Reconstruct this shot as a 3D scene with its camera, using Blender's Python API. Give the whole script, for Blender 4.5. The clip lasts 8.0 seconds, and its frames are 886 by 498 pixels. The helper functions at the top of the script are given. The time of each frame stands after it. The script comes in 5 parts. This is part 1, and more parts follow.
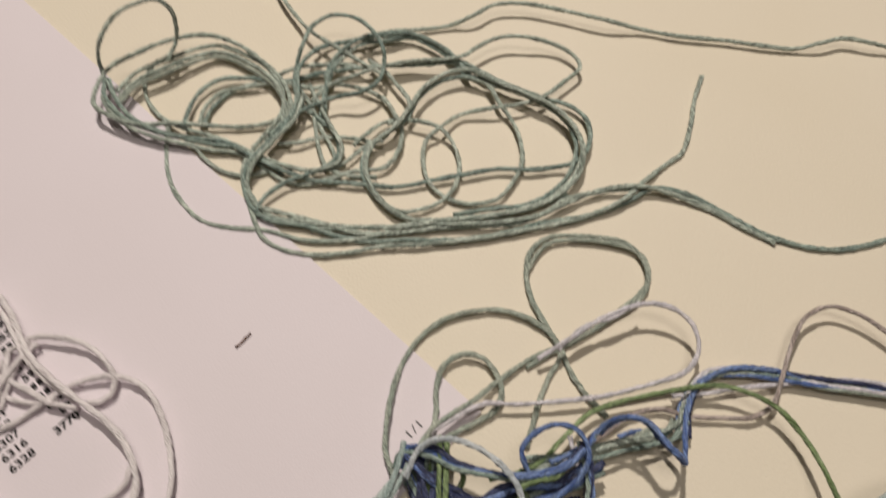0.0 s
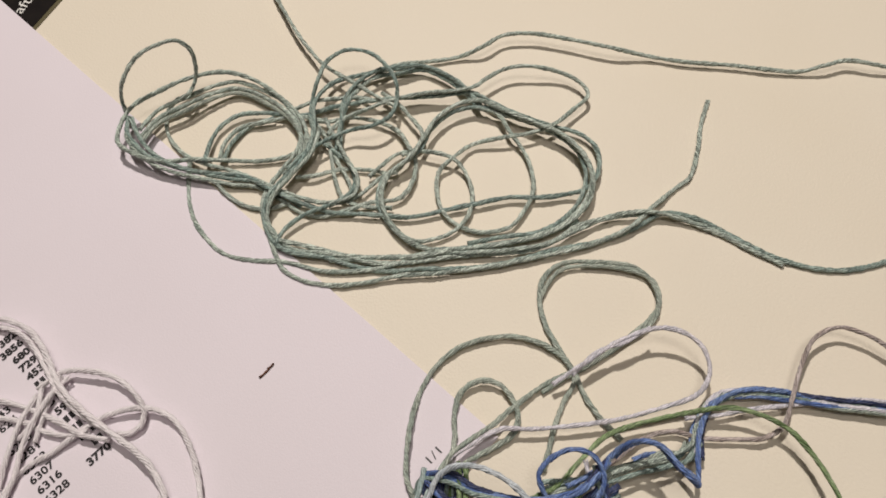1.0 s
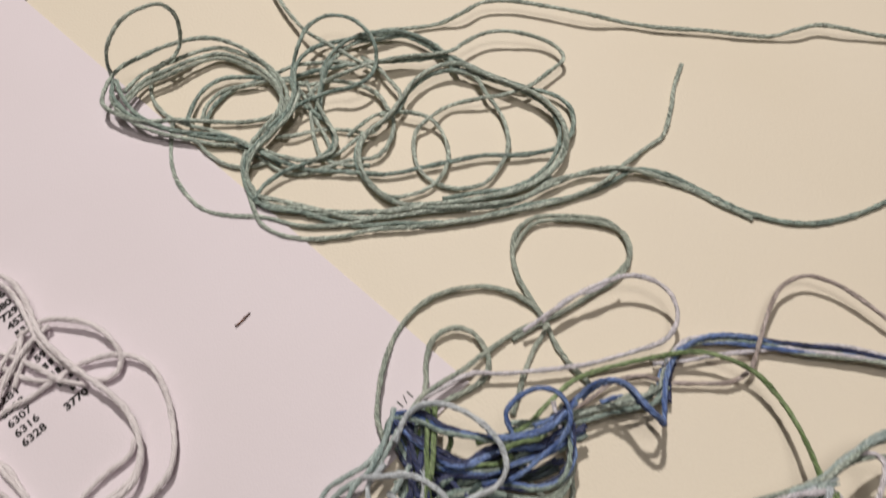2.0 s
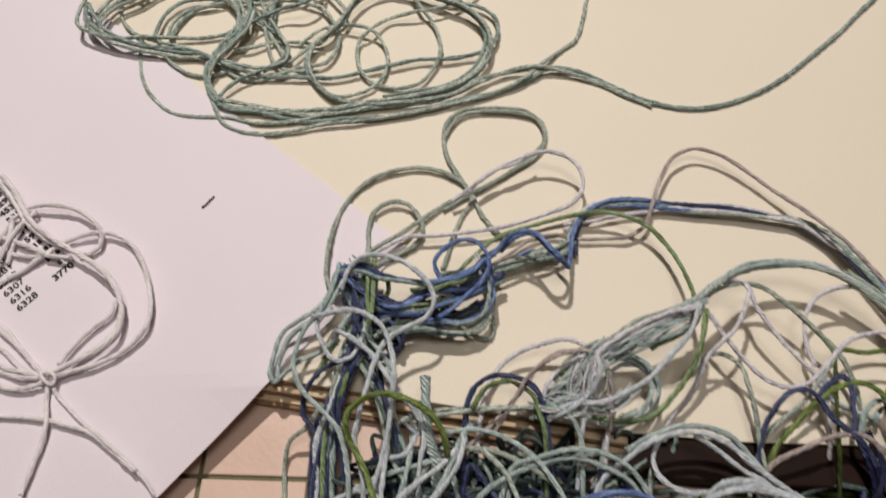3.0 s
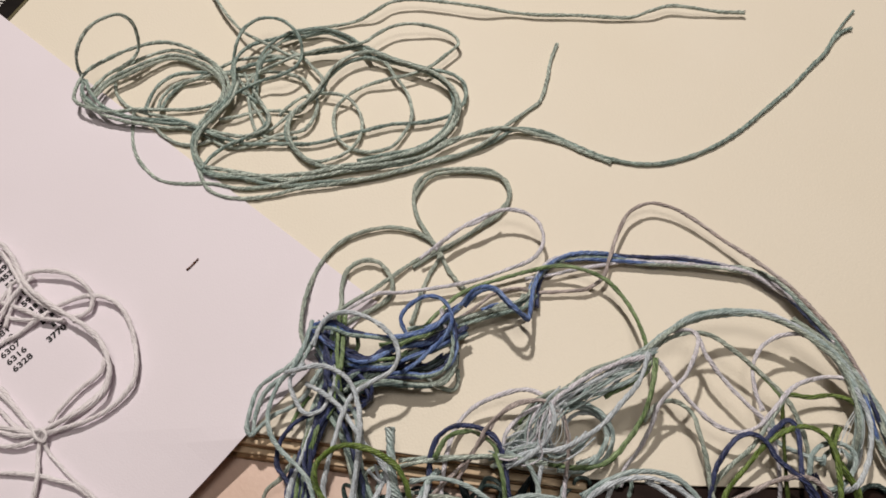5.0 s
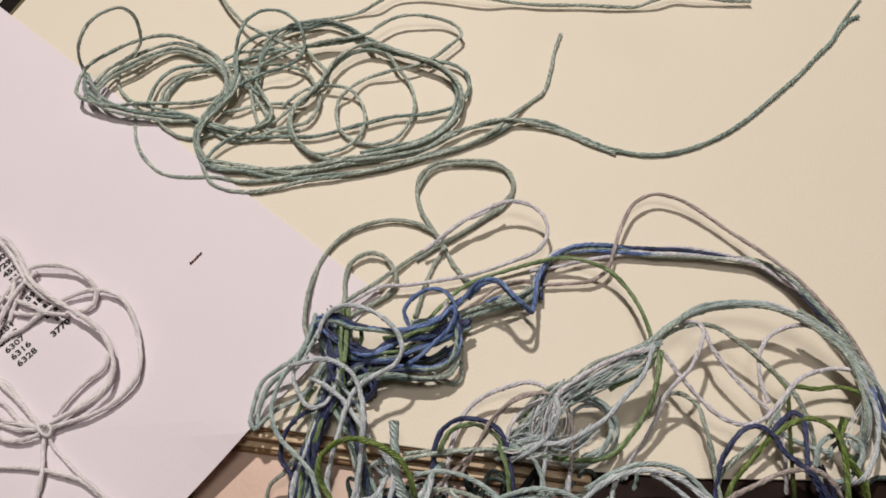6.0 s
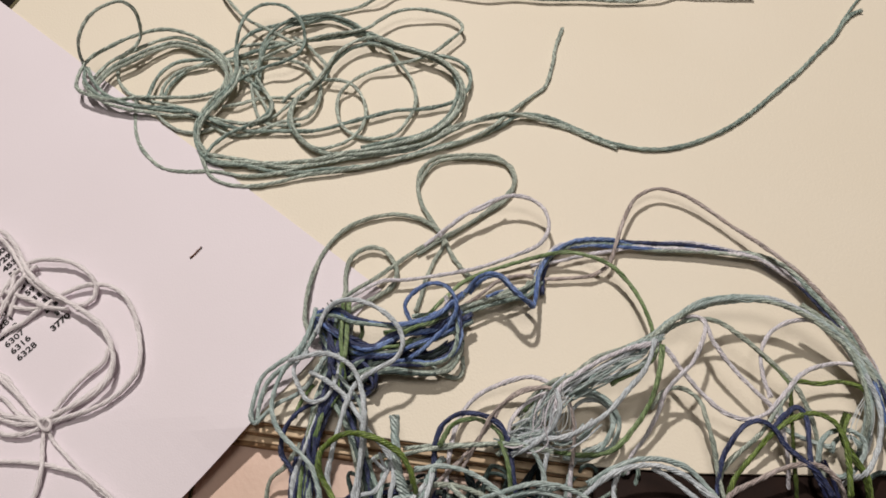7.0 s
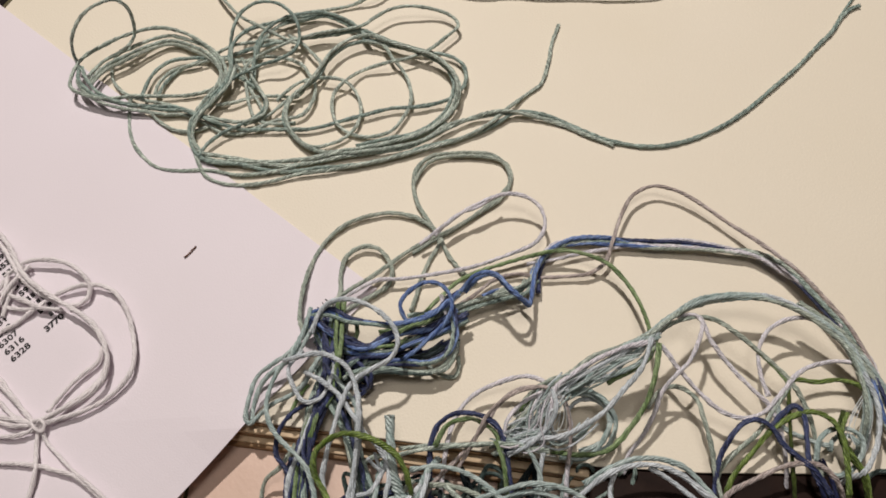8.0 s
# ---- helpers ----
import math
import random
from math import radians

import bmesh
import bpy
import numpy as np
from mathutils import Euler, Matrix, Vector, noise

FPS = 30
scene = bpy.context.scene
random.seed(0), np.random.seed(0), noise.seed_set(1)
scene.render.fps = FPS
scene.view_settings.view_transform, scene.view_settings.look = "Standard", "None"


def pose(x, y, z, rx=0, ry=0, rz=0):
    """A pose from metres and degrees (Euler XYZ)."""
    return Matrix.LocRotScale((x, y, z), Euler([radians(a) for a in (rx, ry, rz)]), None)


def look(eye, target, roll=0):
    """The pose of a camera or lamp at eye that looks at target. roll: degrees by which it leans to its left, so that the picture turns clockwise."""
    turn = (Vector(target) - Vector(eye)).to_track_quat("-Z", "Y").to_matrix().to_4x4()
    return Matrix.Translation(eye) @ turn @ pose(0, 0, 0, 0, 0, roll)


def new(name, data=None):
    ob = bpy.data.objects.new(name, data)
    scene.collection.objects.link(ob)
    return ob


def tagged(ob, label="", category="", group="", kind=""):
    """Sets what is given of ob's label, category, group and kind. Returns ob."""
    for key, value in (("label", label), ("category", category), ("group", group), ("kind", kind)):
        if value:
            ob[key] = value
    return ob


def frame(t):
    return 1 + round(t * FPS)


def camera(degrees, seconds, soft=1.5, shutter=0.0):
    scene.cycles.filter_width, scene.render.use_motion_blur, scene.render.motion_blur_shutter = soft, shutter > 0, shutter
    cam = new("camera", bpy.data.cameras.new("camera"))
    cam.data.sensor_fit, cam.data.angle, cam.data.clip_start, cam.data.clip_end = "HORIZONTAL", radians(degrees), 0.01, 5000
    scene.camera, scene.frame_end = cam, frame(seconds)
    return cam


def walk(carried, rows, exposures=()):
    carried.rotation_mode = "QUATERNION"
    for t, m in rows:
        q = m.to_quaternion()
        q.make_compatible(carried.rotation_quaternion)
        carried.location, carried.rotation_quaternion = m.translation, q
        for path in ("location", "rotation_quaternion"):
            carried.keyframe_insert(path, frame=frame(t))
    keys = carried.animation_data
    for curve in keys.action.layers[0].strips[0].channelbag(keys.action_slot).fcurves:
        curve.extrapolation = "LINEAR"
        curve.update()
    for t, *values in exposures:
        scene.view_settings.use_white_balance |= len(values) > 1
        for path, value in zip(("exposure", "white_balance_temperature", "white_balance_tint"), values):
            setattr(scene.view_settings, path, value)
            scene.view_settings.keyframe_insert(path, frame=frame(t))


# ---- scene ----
cam = camera(57.00, 8.0, soft=1.7, shutter=0.5)
PATH = [
    (0, (0.0571, -0.05799, 0.17015), (-0.07876, 0.83888, -1.6123), -4.40),
    (0.2, (0.05945, -0.05493, 0.17491), (-0.12015, 0.84483, -1.60221), -7.51),
    (0.3, (0.05759, -0.05585, 0.17494), (-0.11851, 0.8476, -1.60066), -7.32),
    (0.5, (0.05735, -0.05785, 0.17536), (-0.11831, 0.86931, -1.58802), -7.17),
    (0.7, (0.05587, -0.05338, 0.17854), (-0.10538, 0.83264, -1.60722), -7.02),
    (1, (0.05726, -0.05597, 0.17726), (-0.11578, 0.85429, -1.59516), -7.51),
    (1.2, (0.05847, -0.05751, 0.1763), (-0.12904, 0.86771, -1.58688), -8.18),
    (2.3, (0.06732, -0.08524, 0.17167), (-0.11888, 0.86667, -1.57739), -7.50),
    (2.5, (0.068, -0.09536, 0.17479), (-0.11762, 0.82541, -1.59092), -7.76),
    (2.7, (0.06951, -0.09663, 0.18115), (-0.08693, 0.76403, -1.6174), -7.22),
    (3, (0.07869, -0.10759, 0.18356), (-0.05467, 0.82043, -1.58307), -6.53),
    (3.2, (0.07802, -0.11143, 0.18443), (-0.02741, 0.81796, -1.58337), -5.28),
    (3.5, (0.08818, -0.11623, 0.19259), (-0.05887, 0.83672, -1.55963), -8.43),
    (3.7, (0.08855, -0.11208, 0.19744), (-0.05334, 0.80304, -1.57525), -8.63),
    (4, (0.09511, -0.11682, 0.19472), (-0.05753, 0.86396, -1.54159), -8.65),
    (4.2, (0.09691, -0.1168, 0.19393), (-0.06402, 0.87368, -1.53611), -8.69),
    (4.5, (0.09172, -0.1139, 0.1909), (-0.06506, 0.87331, -1.54139), -8.32),
    (5, (0.09385, -0.10908, 0.19441), (-0.09368, 0.90501, -1.5192), -9.86),
    (5.2, (0.09286, -0.10859, 0.19418), (-0.09018, 0.89946, -1.52348), -9.64),
    (6.5, (0.09538, -0.10843, 0.1931), (-0.11839, 0.88689, -1.52843), -11.72),
    (7, (0.09436, -0.10886, 0.19237), (-0.11098, 0.88346, -1.53191), -11.13),
    (7.5, (0.09504, -0.10842, 0.19194), (-0.11627, 0.87912, -1.53436), -11.58),
    (8, (0.09557, -0.1079, 0.19119), (-0.11141, 0.87918, -1.53589), -11.50),
]
walk(cam, [(t, look(eye, target, roll)) for t, eye, target, roll in PATH], [(0.0, -0.2, 6850, 9), (0.4, -0.12, 6560, 10), (1.2, -0.08, 6540, 10), (2.3, -0.08, 6500, 10), (3.5, 0.05, 6500, 10), (5.0, 0.0, 6500, 10), (8.0, 0.0, 6500, 10)])

# ---- light: one warm lamp over the table, and an added unseen fill overhead
world = bpy.data.worlds.new("room_air")
world.use_nodes = True
world.node_tree.nodes["Background"].inputs[0].default_value = (1.0, 0.86, 0.72, 1)
world.node_tree.nodes["Background"].inputs[1].default_value = 0.02
scene.world = world


def lamp_light(name, eye, target, size, watts, colour):
    data = bpy.data.lights.new(name, "AREA")
    data.shape, data.size, data.energy, data.color = "DISK", size, watts, colour
    ob = new(name, data)
    ob.matrix_world = look(eye, target)
    return ob


lamp_light("table_lamp_light", (-0.04, 0.46, 0.98), (0.06, 0.0, 0.0), 0.045, 8.6, (1.0, 0.94, 0.865))
lamp_light("ceiling_lamp_light", (0.25, -0.1, 1.66), (0.06, 0.0, 0.0), 0.5, 6.0, (1.0, 0.94, 0.865))


# ---- materials
def material(name, base, rough=0.6, second=None, scale=200.0, amount=0.5, bump=0.0, bump_scale=900.0, sheen=0.0, detail=4.0, spec=0.35):
    m = bpy.data.materials.new(name)
    m.use_nodes = True
    nt = m.node_tree
    b = nt.nodes["Principled BSDF"]
    b.inputs["Roughness"].default_value = rough
    b.inputs["Specular IOR Level"].default_value = spec
    b.inputs["Sheen Weight"].default_value = sheen
    co = nt.nodes.new("ShaderNodeTexCoord")
    n1 = nt.nodes.new("ShaderNodeTexNoise")
    n1.inputs["Scale"].default_value, n1.inputs["Detail"].default_value = scale, detail
    nt.links.new(co.outputs["Object"], n1.inputs["Vector"])
    mix = nt.nodes.new("ShaderNodeMix")
    mix.data_type = "RGBA"
    second = second or tuple(c * 0.85 for c in base)
    mix.inputs["A"].default_value, mix.inputs["B"].default_value = (*base, 1), (*second, 1)
    ramp = nt.nodes.new("ShaderNodeMapRange")
    ramp.inputs["From Min"].default_value, ramp.inputs["From Max"].default_value = 0.35, 0.7
    ramp.inputs["To Max"].default_value = amount
    nt.links.new(n1.outputs["Fac"], ramp.inputs["Value"])
    nt.links.new(ramp.outputs["Result"], mix.inputs["Factor"])
    nt.links.new(mix.outputs["Result"], b.inputs["Base Color"])
    if bump:
        n2 = nt.nodes.new("ShaderNodeTexNoise")
        n2.inputs["Scale"].default_value, n2.inputs["Detail"].default_value = bump_scale, 3.0
        nt.links.new(co.outputs["Object"], n2.inputs["Vector"])
        bp = nt.nodes.new("ShaderNodeBump")
        bp.inputs["Strength"].default_value, bp.inputs["Distance"].default_value = bump, 0.0004
        nt.links.new(n2.outputs["Fac"], bp.inputs["Height"])
        nt.links.new(bp.outputs["Normal"], b.inputs["Normal"])
    return m


def floss(name, base, second, gloss=0.42, patch=0.06, low=0.6, high=1.4, relief=0.6, shine=0.45):
    """Mercerised cotton: fine fibres that run round the twist, and a dye that changes slowly along the length."""
    m = bpy.data.materials.new(name)
    m.use_nodes = True
    nt = m.node_tree
    b = nt.nodes["Principled BSDF"]
    b.inputs["Roughness"].default_value = gloss
    b.inputs["Specular IOR Level"].default_value = shine
    b.inputs["Sheen Weight"].default_value = 0.25 * shine
    b.inputs["Sheen Roughness"].default_value = 0.5
    uv = nt.nodes.new("ShaderNodeUVMap")
    split = nt.nodes.new("ShaderNodeSeparateXYZ")
    nt.links.new(uv.outputs["UV"], split.inputs[0])
    info = nt.nodes.new("ShaderNodeObjectInfo")

    def maths(op, a, c):
        k = nt.nodes.new("ShaderNodeMath")
        k.operation = op
        for i, v in enumerate((a, c)):
            if isinstance(v, (int, float)):
                k.inputs[i].default_value = v
            else:
                nt.links.new(v, k.inputs[i])
        return k.outputs[0]

    def noise_of(x, y, scale, detail):
        c = nt.nodes.new("ShaderNodeCombineXYZ")
        for i, v in enumerate((x, y)):
            nt.links.new(v, c.inputs[i])
        nt.links.new(maths("MULTIPLY", info.outputs["Random"], 50.0), c.inputs[2])
        n = nt.nodes.new("ShaderNodeTexNoise")
        n.inputs["Scale"].default_value, n.inputs["Detail"].default_value = scale, detail
        nt.links.new(c.outputs[0], n.inputs["Vector"])
        return n.outputs["Fac"]

    # u: millimetres along, v: once round, already turned with the twist
    fibre = noise_of(maths("MULTIPLY", split.outputs[0], 0.7), maths("MULTIPLY", split.outputs[1], 4.5), 1.0, 2.0)
    # each ply is twisted the other way round: a fine slanting relief
    drift = noise_of(maths("MULTIPLY", split.outputs[0], 0.35), maths("MULTIPLY", split.outputs[1], 0.3), 1.0, 1.0)
    slant = maths("SUBTRACT", maths("ADD", maths("MULTIPLY", split.outputs[0], 1.15), maths("MULTIPLY", drift, 2.2)), split.outputs[1])
    lay = maths("ADD", maths("MULTIPLY", maths("MULTIPLY", maths("SINE", maths("MULTIPLY", slant, 6.2832), 0.0), drift), 0.9), 0.5)
    relief_of = maths("ADD", maths("MULTIPLY", lay, 0.3), maths("MULTIPLY", fibre, 0.8))
    dye = noise_of(maths("MULTIPLY", split.outputs[0], patch), maths("MULTIPLY", split.outputs[1], 0.6), 1.0, 2.0)
    r1 = nt.nodes.new("ShaderNodeMapRange")
    r1.inputs["From Min"].default_value, r1.inputs["From Max"].default_value = 0.38, 0.62
    nt.links.new(dye, r1.inputs["Value"])
    mix = nt.nodes.new("ShaderNodeMix")
    mix.data_type = "RGBA"
    mix.inputs["A"].default_value, mix.inputs["B"].default_value = (*base, 1), (*second, 1)
    nt.links.new(r1.outputs["Result"], mix.inputs["Factor"])
    hsv = nt.nodes.new("ShaderNodeHueSaturation")
    nt.links.new(mix.outputs["Result"], hsv.inputs["Color"])
    # fibre tone; fleck glints and ply-gap shade are painted in as brightness
    r2 = nt.nodes.new("ShaderNodeMapRange")
    r2.inputs["From Min"].default_value, r2.inputs["From Max"].default_value = 0.36, 0.64
    r2.inputs["To Min"].default_value, r2.inputs["To Max"].default_value = low, high
    nt.links.new(maths("ADD", maths("MULTIPLY", lay, 0.10), maths("SUBTRACT", fibre, 0.05)), r2.inputs["Value"])
    nt.links.new(r2.outputs["Result"], hsv.inputs["Value"])
    nt.links.new(hsv.outputs["Color"], b.inputs["Base Color"])
    bp = nt.nodes.new("ShaderNodeBump")
    bp.inputs["Strength"].default_value, bp.inputs["Distance"].default_value = relief, 0.00015
    nt.links.new(relief_of, bp.inputs["Height"])
    nt.links.new(bp.outputs["Normal"], b.inputs["Normal"])
    return m


CREAM = material("cream_card", (0.785, 0.705, 0.595), 0.55, (0.755, 0.67, 0.545), 18.0, 0.5, 0.25, 1500.0)
WHITE = material("white_paper", (0.785, 0.71, 0.77), 0.6, (0.76, 0.685, 0.735), 25.0, 0.6, 0.15, 2500.0)
BOARD = material("brown_board_edge", (0.30, 0.18, 0.09), 0.6, (0.16, 0.09, 0.045), 260.0, 0.9, 0.3, 1200.0)
PALE_BOARD = material("pale_board_edge", (0.70, 0.53, 0.36), 0.6, (0.52, 0.37, 0.23), 300.0, 0.8, 0.3, 1200.0)
DARK_WOOD = material("dark_brown_wood", (0.020, 0.008, 0.005), 0.6, (0.010, 0.004, 0.003), 120.0, 0.9, 0.2, 500.0, spec=0.12)
TILE = material("pink_beige_glaze", (0.73, 0.53, 0.44), 0.4, (0.65, 0.46, 0.375), 60.0, 0.8, 0.2, 700.0)
GROUT = material("olive_grout", (0.165, 0.165, 0.09), 0.85, (0.13, 0.13, 0.07), 700.0, 0.8, 0.6, 1800.0)
BLACK_INK = material("black_ink", (0.02, 0.018, 0.02), 0.5, (0.05, 0.045, 0.05), 1500.0, 0.6)
BLACK_CARD = material("black_glossy_card", (0.012, 0.010, 0.010), 0.3, (0.02, 0.016, 0.014), 300.0, 0.6)
OLIVE_EDGE = material("olive_brown_edge", (0.12, 0.10, 0.05), 0.6)
WHITE_INK = material("white_ink", (0.85, 0.83, 0.8), 0.5)
FLECK = material("brown_lint", (0.19, 0.075, 0.04), 0.8, (0.06, 0.025, 0.02), 900.0, 0.9)
PLASTER = material("room_plaster", (0.42, 0.38, 0.34), 0.9, (0.38, 0.34, 0.30), 3.0, 0.5)
FLOORING = material("room_flooring", (0.30, 0.20, 0.12), 0.6, (0.22, 0.14, 0.08), 6.0, 0.7)
FRAY = material("frayed_white_cotton", (0.72, 0.75, 0.77), 0.5, (0.56, 0.61, 0.62), 400.0, 0.8, sheen=0.3)
TEAL = floss("sage_teal_cotton", (0.33, 0.39, 0.345), (0.51, 0.56, 0.50), 0.36, low=0.42, high=1.5)
TEAL_DARK = floss("deep_teal_cotton", (0.19, 0.26, 0.24), (0.33, 0.40, 0.36), 0.36, low=0.45, high=1.6)
SAGE = floss("pale_sage_cotton", (0.42, 0.45, 0.39), (0.30, 0.35, 0.305))
SEA = floss("pale_sea_green_cotton", (0.49, 0.56, 0.55), (0.30, 0.39, 0.385), low=0.7, high=1.25)
SILVER = floss("silver_white_cotton", (0.63, 0.66, 0.70), (0.50, 0.55, 0.60), low=0.72, high=1.22)
LILAC = floss("lilac_white_cotton", (0.76, 0.71, 0.755), (0.63, 0.61, 0.675), low=0.7, high=1.25)
SNOW = floss("white_cotton", (0.82, 0.765, 0.785), (0.77, 0.71, 0.73), low=0.92, high=1.08, relief=0.4)
BLUE = floss("cornflower_blue_cotton", (0.065, 0.12, 0.33), (0.21, 0.30, 0.54))
NAVY = floss("navy_blue_cotton", (0.016, 0.021, 0.068), (0.05, 0.065, 0.165))
LEAF = floss("leaf_green_cotton", (0.11, 0.175, 0.06), (0.27, 0.35, 0.18))
MOSS = floss("bright_moss_green_cotton", (0.075, 0.12, 0.012), (0.23, 0.31, 0.08))
# bottle green, kept dark to double as shade in the heaps' gaps
DEEP = floss("bottle_green_shade_cotton", (0.035, 0.06, 0.058), (0.09, 0.13, 0.12))
# shade on the hanging blue and green ends, put into the thread colour
BLUE_SHADE = floss("shaded_blue_cotton", (0.008, 0.009, 0.032), (0.02, 0.024, 0.075), shine=0.15)
OLIVE_SHADE = floss("shaded_olive_cotton", (0.03, 0.045, 0.008), (0.07, 0.095, 0.02), shine=0.2)
# near-black filler: shade between and below the strands, put in as thread
SHADE_FILL = floss("shade_fill_cotton", (0.012, 0.018, 0.02), (0.03, 0.04, 0.045), shine=0.1)
TAUPE = floss("taupe_cotton", (0.36, 0.29, 0.27), (0.50, 0.43, 0.42))


# ---- mesh helpers
def mesh_object(name, verts, faces, mat, parent=None, label="", smooth=False):
    me = bpy.data.meshes.new(name)
    me.from_pydata(verts, [], faces)
    me.materials.append(mat)
    if smooth:
        me.polygons.foreach_set("use_smooth", [True] * len(me.polygons))
    ob = new(name, me)
    ob.parent = parent
    return tagged(ob, label)


def part(name, bm, mat, parent=None, label=""):
    me = bpy.data.meshes.new(name)
    bm.to_mesh(me)
    bm.free()
    me.materials.append(mat)
    ob = new(name, me)
    ob.parent = parent
    return tagged(ob, label)


def slab(outline, z0, z1, bevel=0.0):
    """A flat piece with the given outline in plan, from z0 to z1."""
    bm = bmesh.new()
    low = bm.faces.new([bm.verts.new((x, y, z0)) for x, y in outline])
    got = bmesh.ops.extrude_face_region(bm, geom=[low])
    for v in got["geom"]:
        if isinstance(v, bmesh.types.BMVert):
            v.co.z = z1
    bmesh.ops.recalc_face_normals(bm, faces=bm.faces[:])
    if bevel:
        bmesh.ops.bevel(bm, geom=bm.edges[:], offset=bevel, segments=2, affect="EDGES", profile=0.5)
    return bm


def box(x0, x1, y0, y1, z0, z1, bevel=0.0):
    return slab([(x0, y0), (x1, y0), (x1, y1), (x0, y1)], z0, z1, bevel)


def empty(name, at, label, category, group=""):
    ob = new(name)
    ob.location = at
    return tagged(ob, label, category, group)


def glide(points, step):
    """A centripetal curve through the given places, sampled every step."""
    p = np.array(points, float)
    p = np.vstack([2 * p[0] - p[1], p, 2 * p[-1] - p[-2]])
    out = []
    for i in range(1, len(p) - 2):
        a, b, c, d = p[i - 1:i + 3]
        t1 = max(np.linalg.norm(b - a), 1e-6) ** 0.5
        t2 = t1 + max(np.linalg.norm(c - b), 1e-6) ** 0.5
        t3 = t2 + max(np.linalg.norm(d - c), 1e-6) ** 0.5
        n = max(2, int(np.linalg.norm(c - b) / step))
        t = np.linspace(t1, t2, n, endpoint=False)[:, None]
        a1 = (t1 - t) / t1 * a + t / t1 * b
        a2 = (t2 - t) / (t2 - t1) * b + (t - t1) / (t2 - t1) * c
        a3 = (t3 - t) / (t3 - t2) * c + (t - t2) / (t3 - t2) * d
        b1 = (t2 - t) / t2 * a1 + t / t2 * a2
        b2 = (t3 - t) / (t3 - t1) * a2 + (t - t1) / (t3 - t1) * a3
        out.append((t2 - t) / (t2 - t1) * b1 + (t - t1) / (t2 - t1) * b2)
    out.append(p[-2][None])
    return np.vstack(out)


RNG = np.random.default_rng(7)
PLIES, SIDES = 6, 5


def cord(way, radius, wobble=0.0, pitch=9.5):
    """The mesh of a twisted floss along a way in millimetres: six loose plies that wind round each other, joined at both ends."""
    c = glide(way, 0.4)
    n = len(c)
    if wobble:
        k = max(3, n // 26)
        jig = RNG.normal(0, wobble, (k, 3)) * (1, 1, 0.5)
        s = np.linspace(0, k - 1.001, n)
        i = s.astype(int)
        f = (s - i)[:, None]
        f = f * f * (3 - 2 * f)
        c = c + jig[i] * (1 - f) + jig[i + 1] * f
    edge = np.maximum(-46.7 - 0.128 * (c[:, 0] - 26.6), -58.5)
    c[:, 2] = np.maximum(c[:, 2], np.where(c[:, 1] > edge - 1, radius * 0.95, np.where(c[:, 1] > edge - 6, -4.0, -7.4) + radius))
    tang = np.gradient(c, axis=0)
    tang /= np.linalg.norm(tang, axis=1)[:, None] + 1e-9
    side = np.cross(tang, (0.0, 0.0, 1.0))
    size = np.linalg.norm(side, axis=1)[:, None]
    side = np.where(size > 0.12, side / (size + 1e-9), (1.0, 0.0, 0.0))
    up = np.cross(side, tang)
    run = np.concatenate([[0], np.cumsum(np.linalg.norm(np.diff(c, axis=0), axis=1))])
    loose = 1 + 0.13 * np.sin(run * 0.31 + RNG.uniform(0, 6)) + 0.10 * np.sin(run * 0.83 + RNG.uniform(0, 6))
    turn = run / (pitch * RNG.uniform(0.85, 1.35)) * 2 * np.pi + 1.1 * np.sin(run * 0.33 + RNG.uniform(0, 6)) + RNG.uniform(0, 6)
    near = np.minimum(run, run[-1] - run)
    ends = np.clip(near / 0.5, 0.6, 1)
    loose = loose * (1 + 0.45 * np.clip(1 - near / 1.2, 0, 1))
    ang = np.arange(SIDES) * 2 * np.pi / SIDES
    verts, quads, caps, joins = [], [], [], []
    row = np.arange(n - 1)[:, None] * SIDES
    k0, k1 = np.arange(SIDES)[None], (np.arange(SIDES)[None] + 1) % SIDES
    for ply in range(PLIES):
        phase = turn + 2 * np.pi * ply / PLIES
        fat = radius * (0.385 + 0.04 * np.sin(run * 1.3 + RNG.uniform(0, 6)) + 0.03 * np.sin(run * 2.9 + RNG.uniform(0, 6)))
        mid = c + (0.55 * radius * loose * (1 + 0.16 * np.sin(run * 1.9 + RNG.uniform(0, 6))))[:, None] * (np.cos(phase)[:, None] * side + np.sin(phase)[:, None] * up)
        th = ang[None] + phase[:, None] * 1.6
        r = (fat * ends)[:, None, None]
        verts.append((mid[:, None] + r * (np.cos(th)[..., None] * side[:, None] + np.sin(th)[..., None] * up[:, None])).reshape(-1, 3))
        base = ply * n * SIDES
        q = np.stack([base + row + k0, base + row + k1, base + row + k1 + SIDES, base + row + k0 + SIDES], -1).reshape(-1, 4)
        quads.append(q)
        caps += [np.arange(SIDES)[::-1] + base, np.arange(SIDES) + base + (n - 1) * SIDES]
        inward = [int(np.argmin(np.cos(th[e] - phase[e]))) for e in (0, n - 1)]
        joins.append((base + inward[0], base + (n - 1) * SIDES + inward[1]))
    caps += [np.array([j[0] for j in joins])[::-1], np.array([j[1] for j in joins])]
    v = np.vstack(verts) * 0.001
    quads = np.vstack(quads)
    loops = np.concatenate([quads.ravel()] + caps).astype(np.int32)
    me = bpy.data.meshes.new("strand")
    me.vertices.add(len(v))
    me.vertices.foreach_set("co", v.astype(np.float32).ravel())
    me.loops.add(len(loops))
    me.loops.foreach_set("vertex_index", loops)
    count = len(quads) + len(caps)
    me.polygons.add(count)
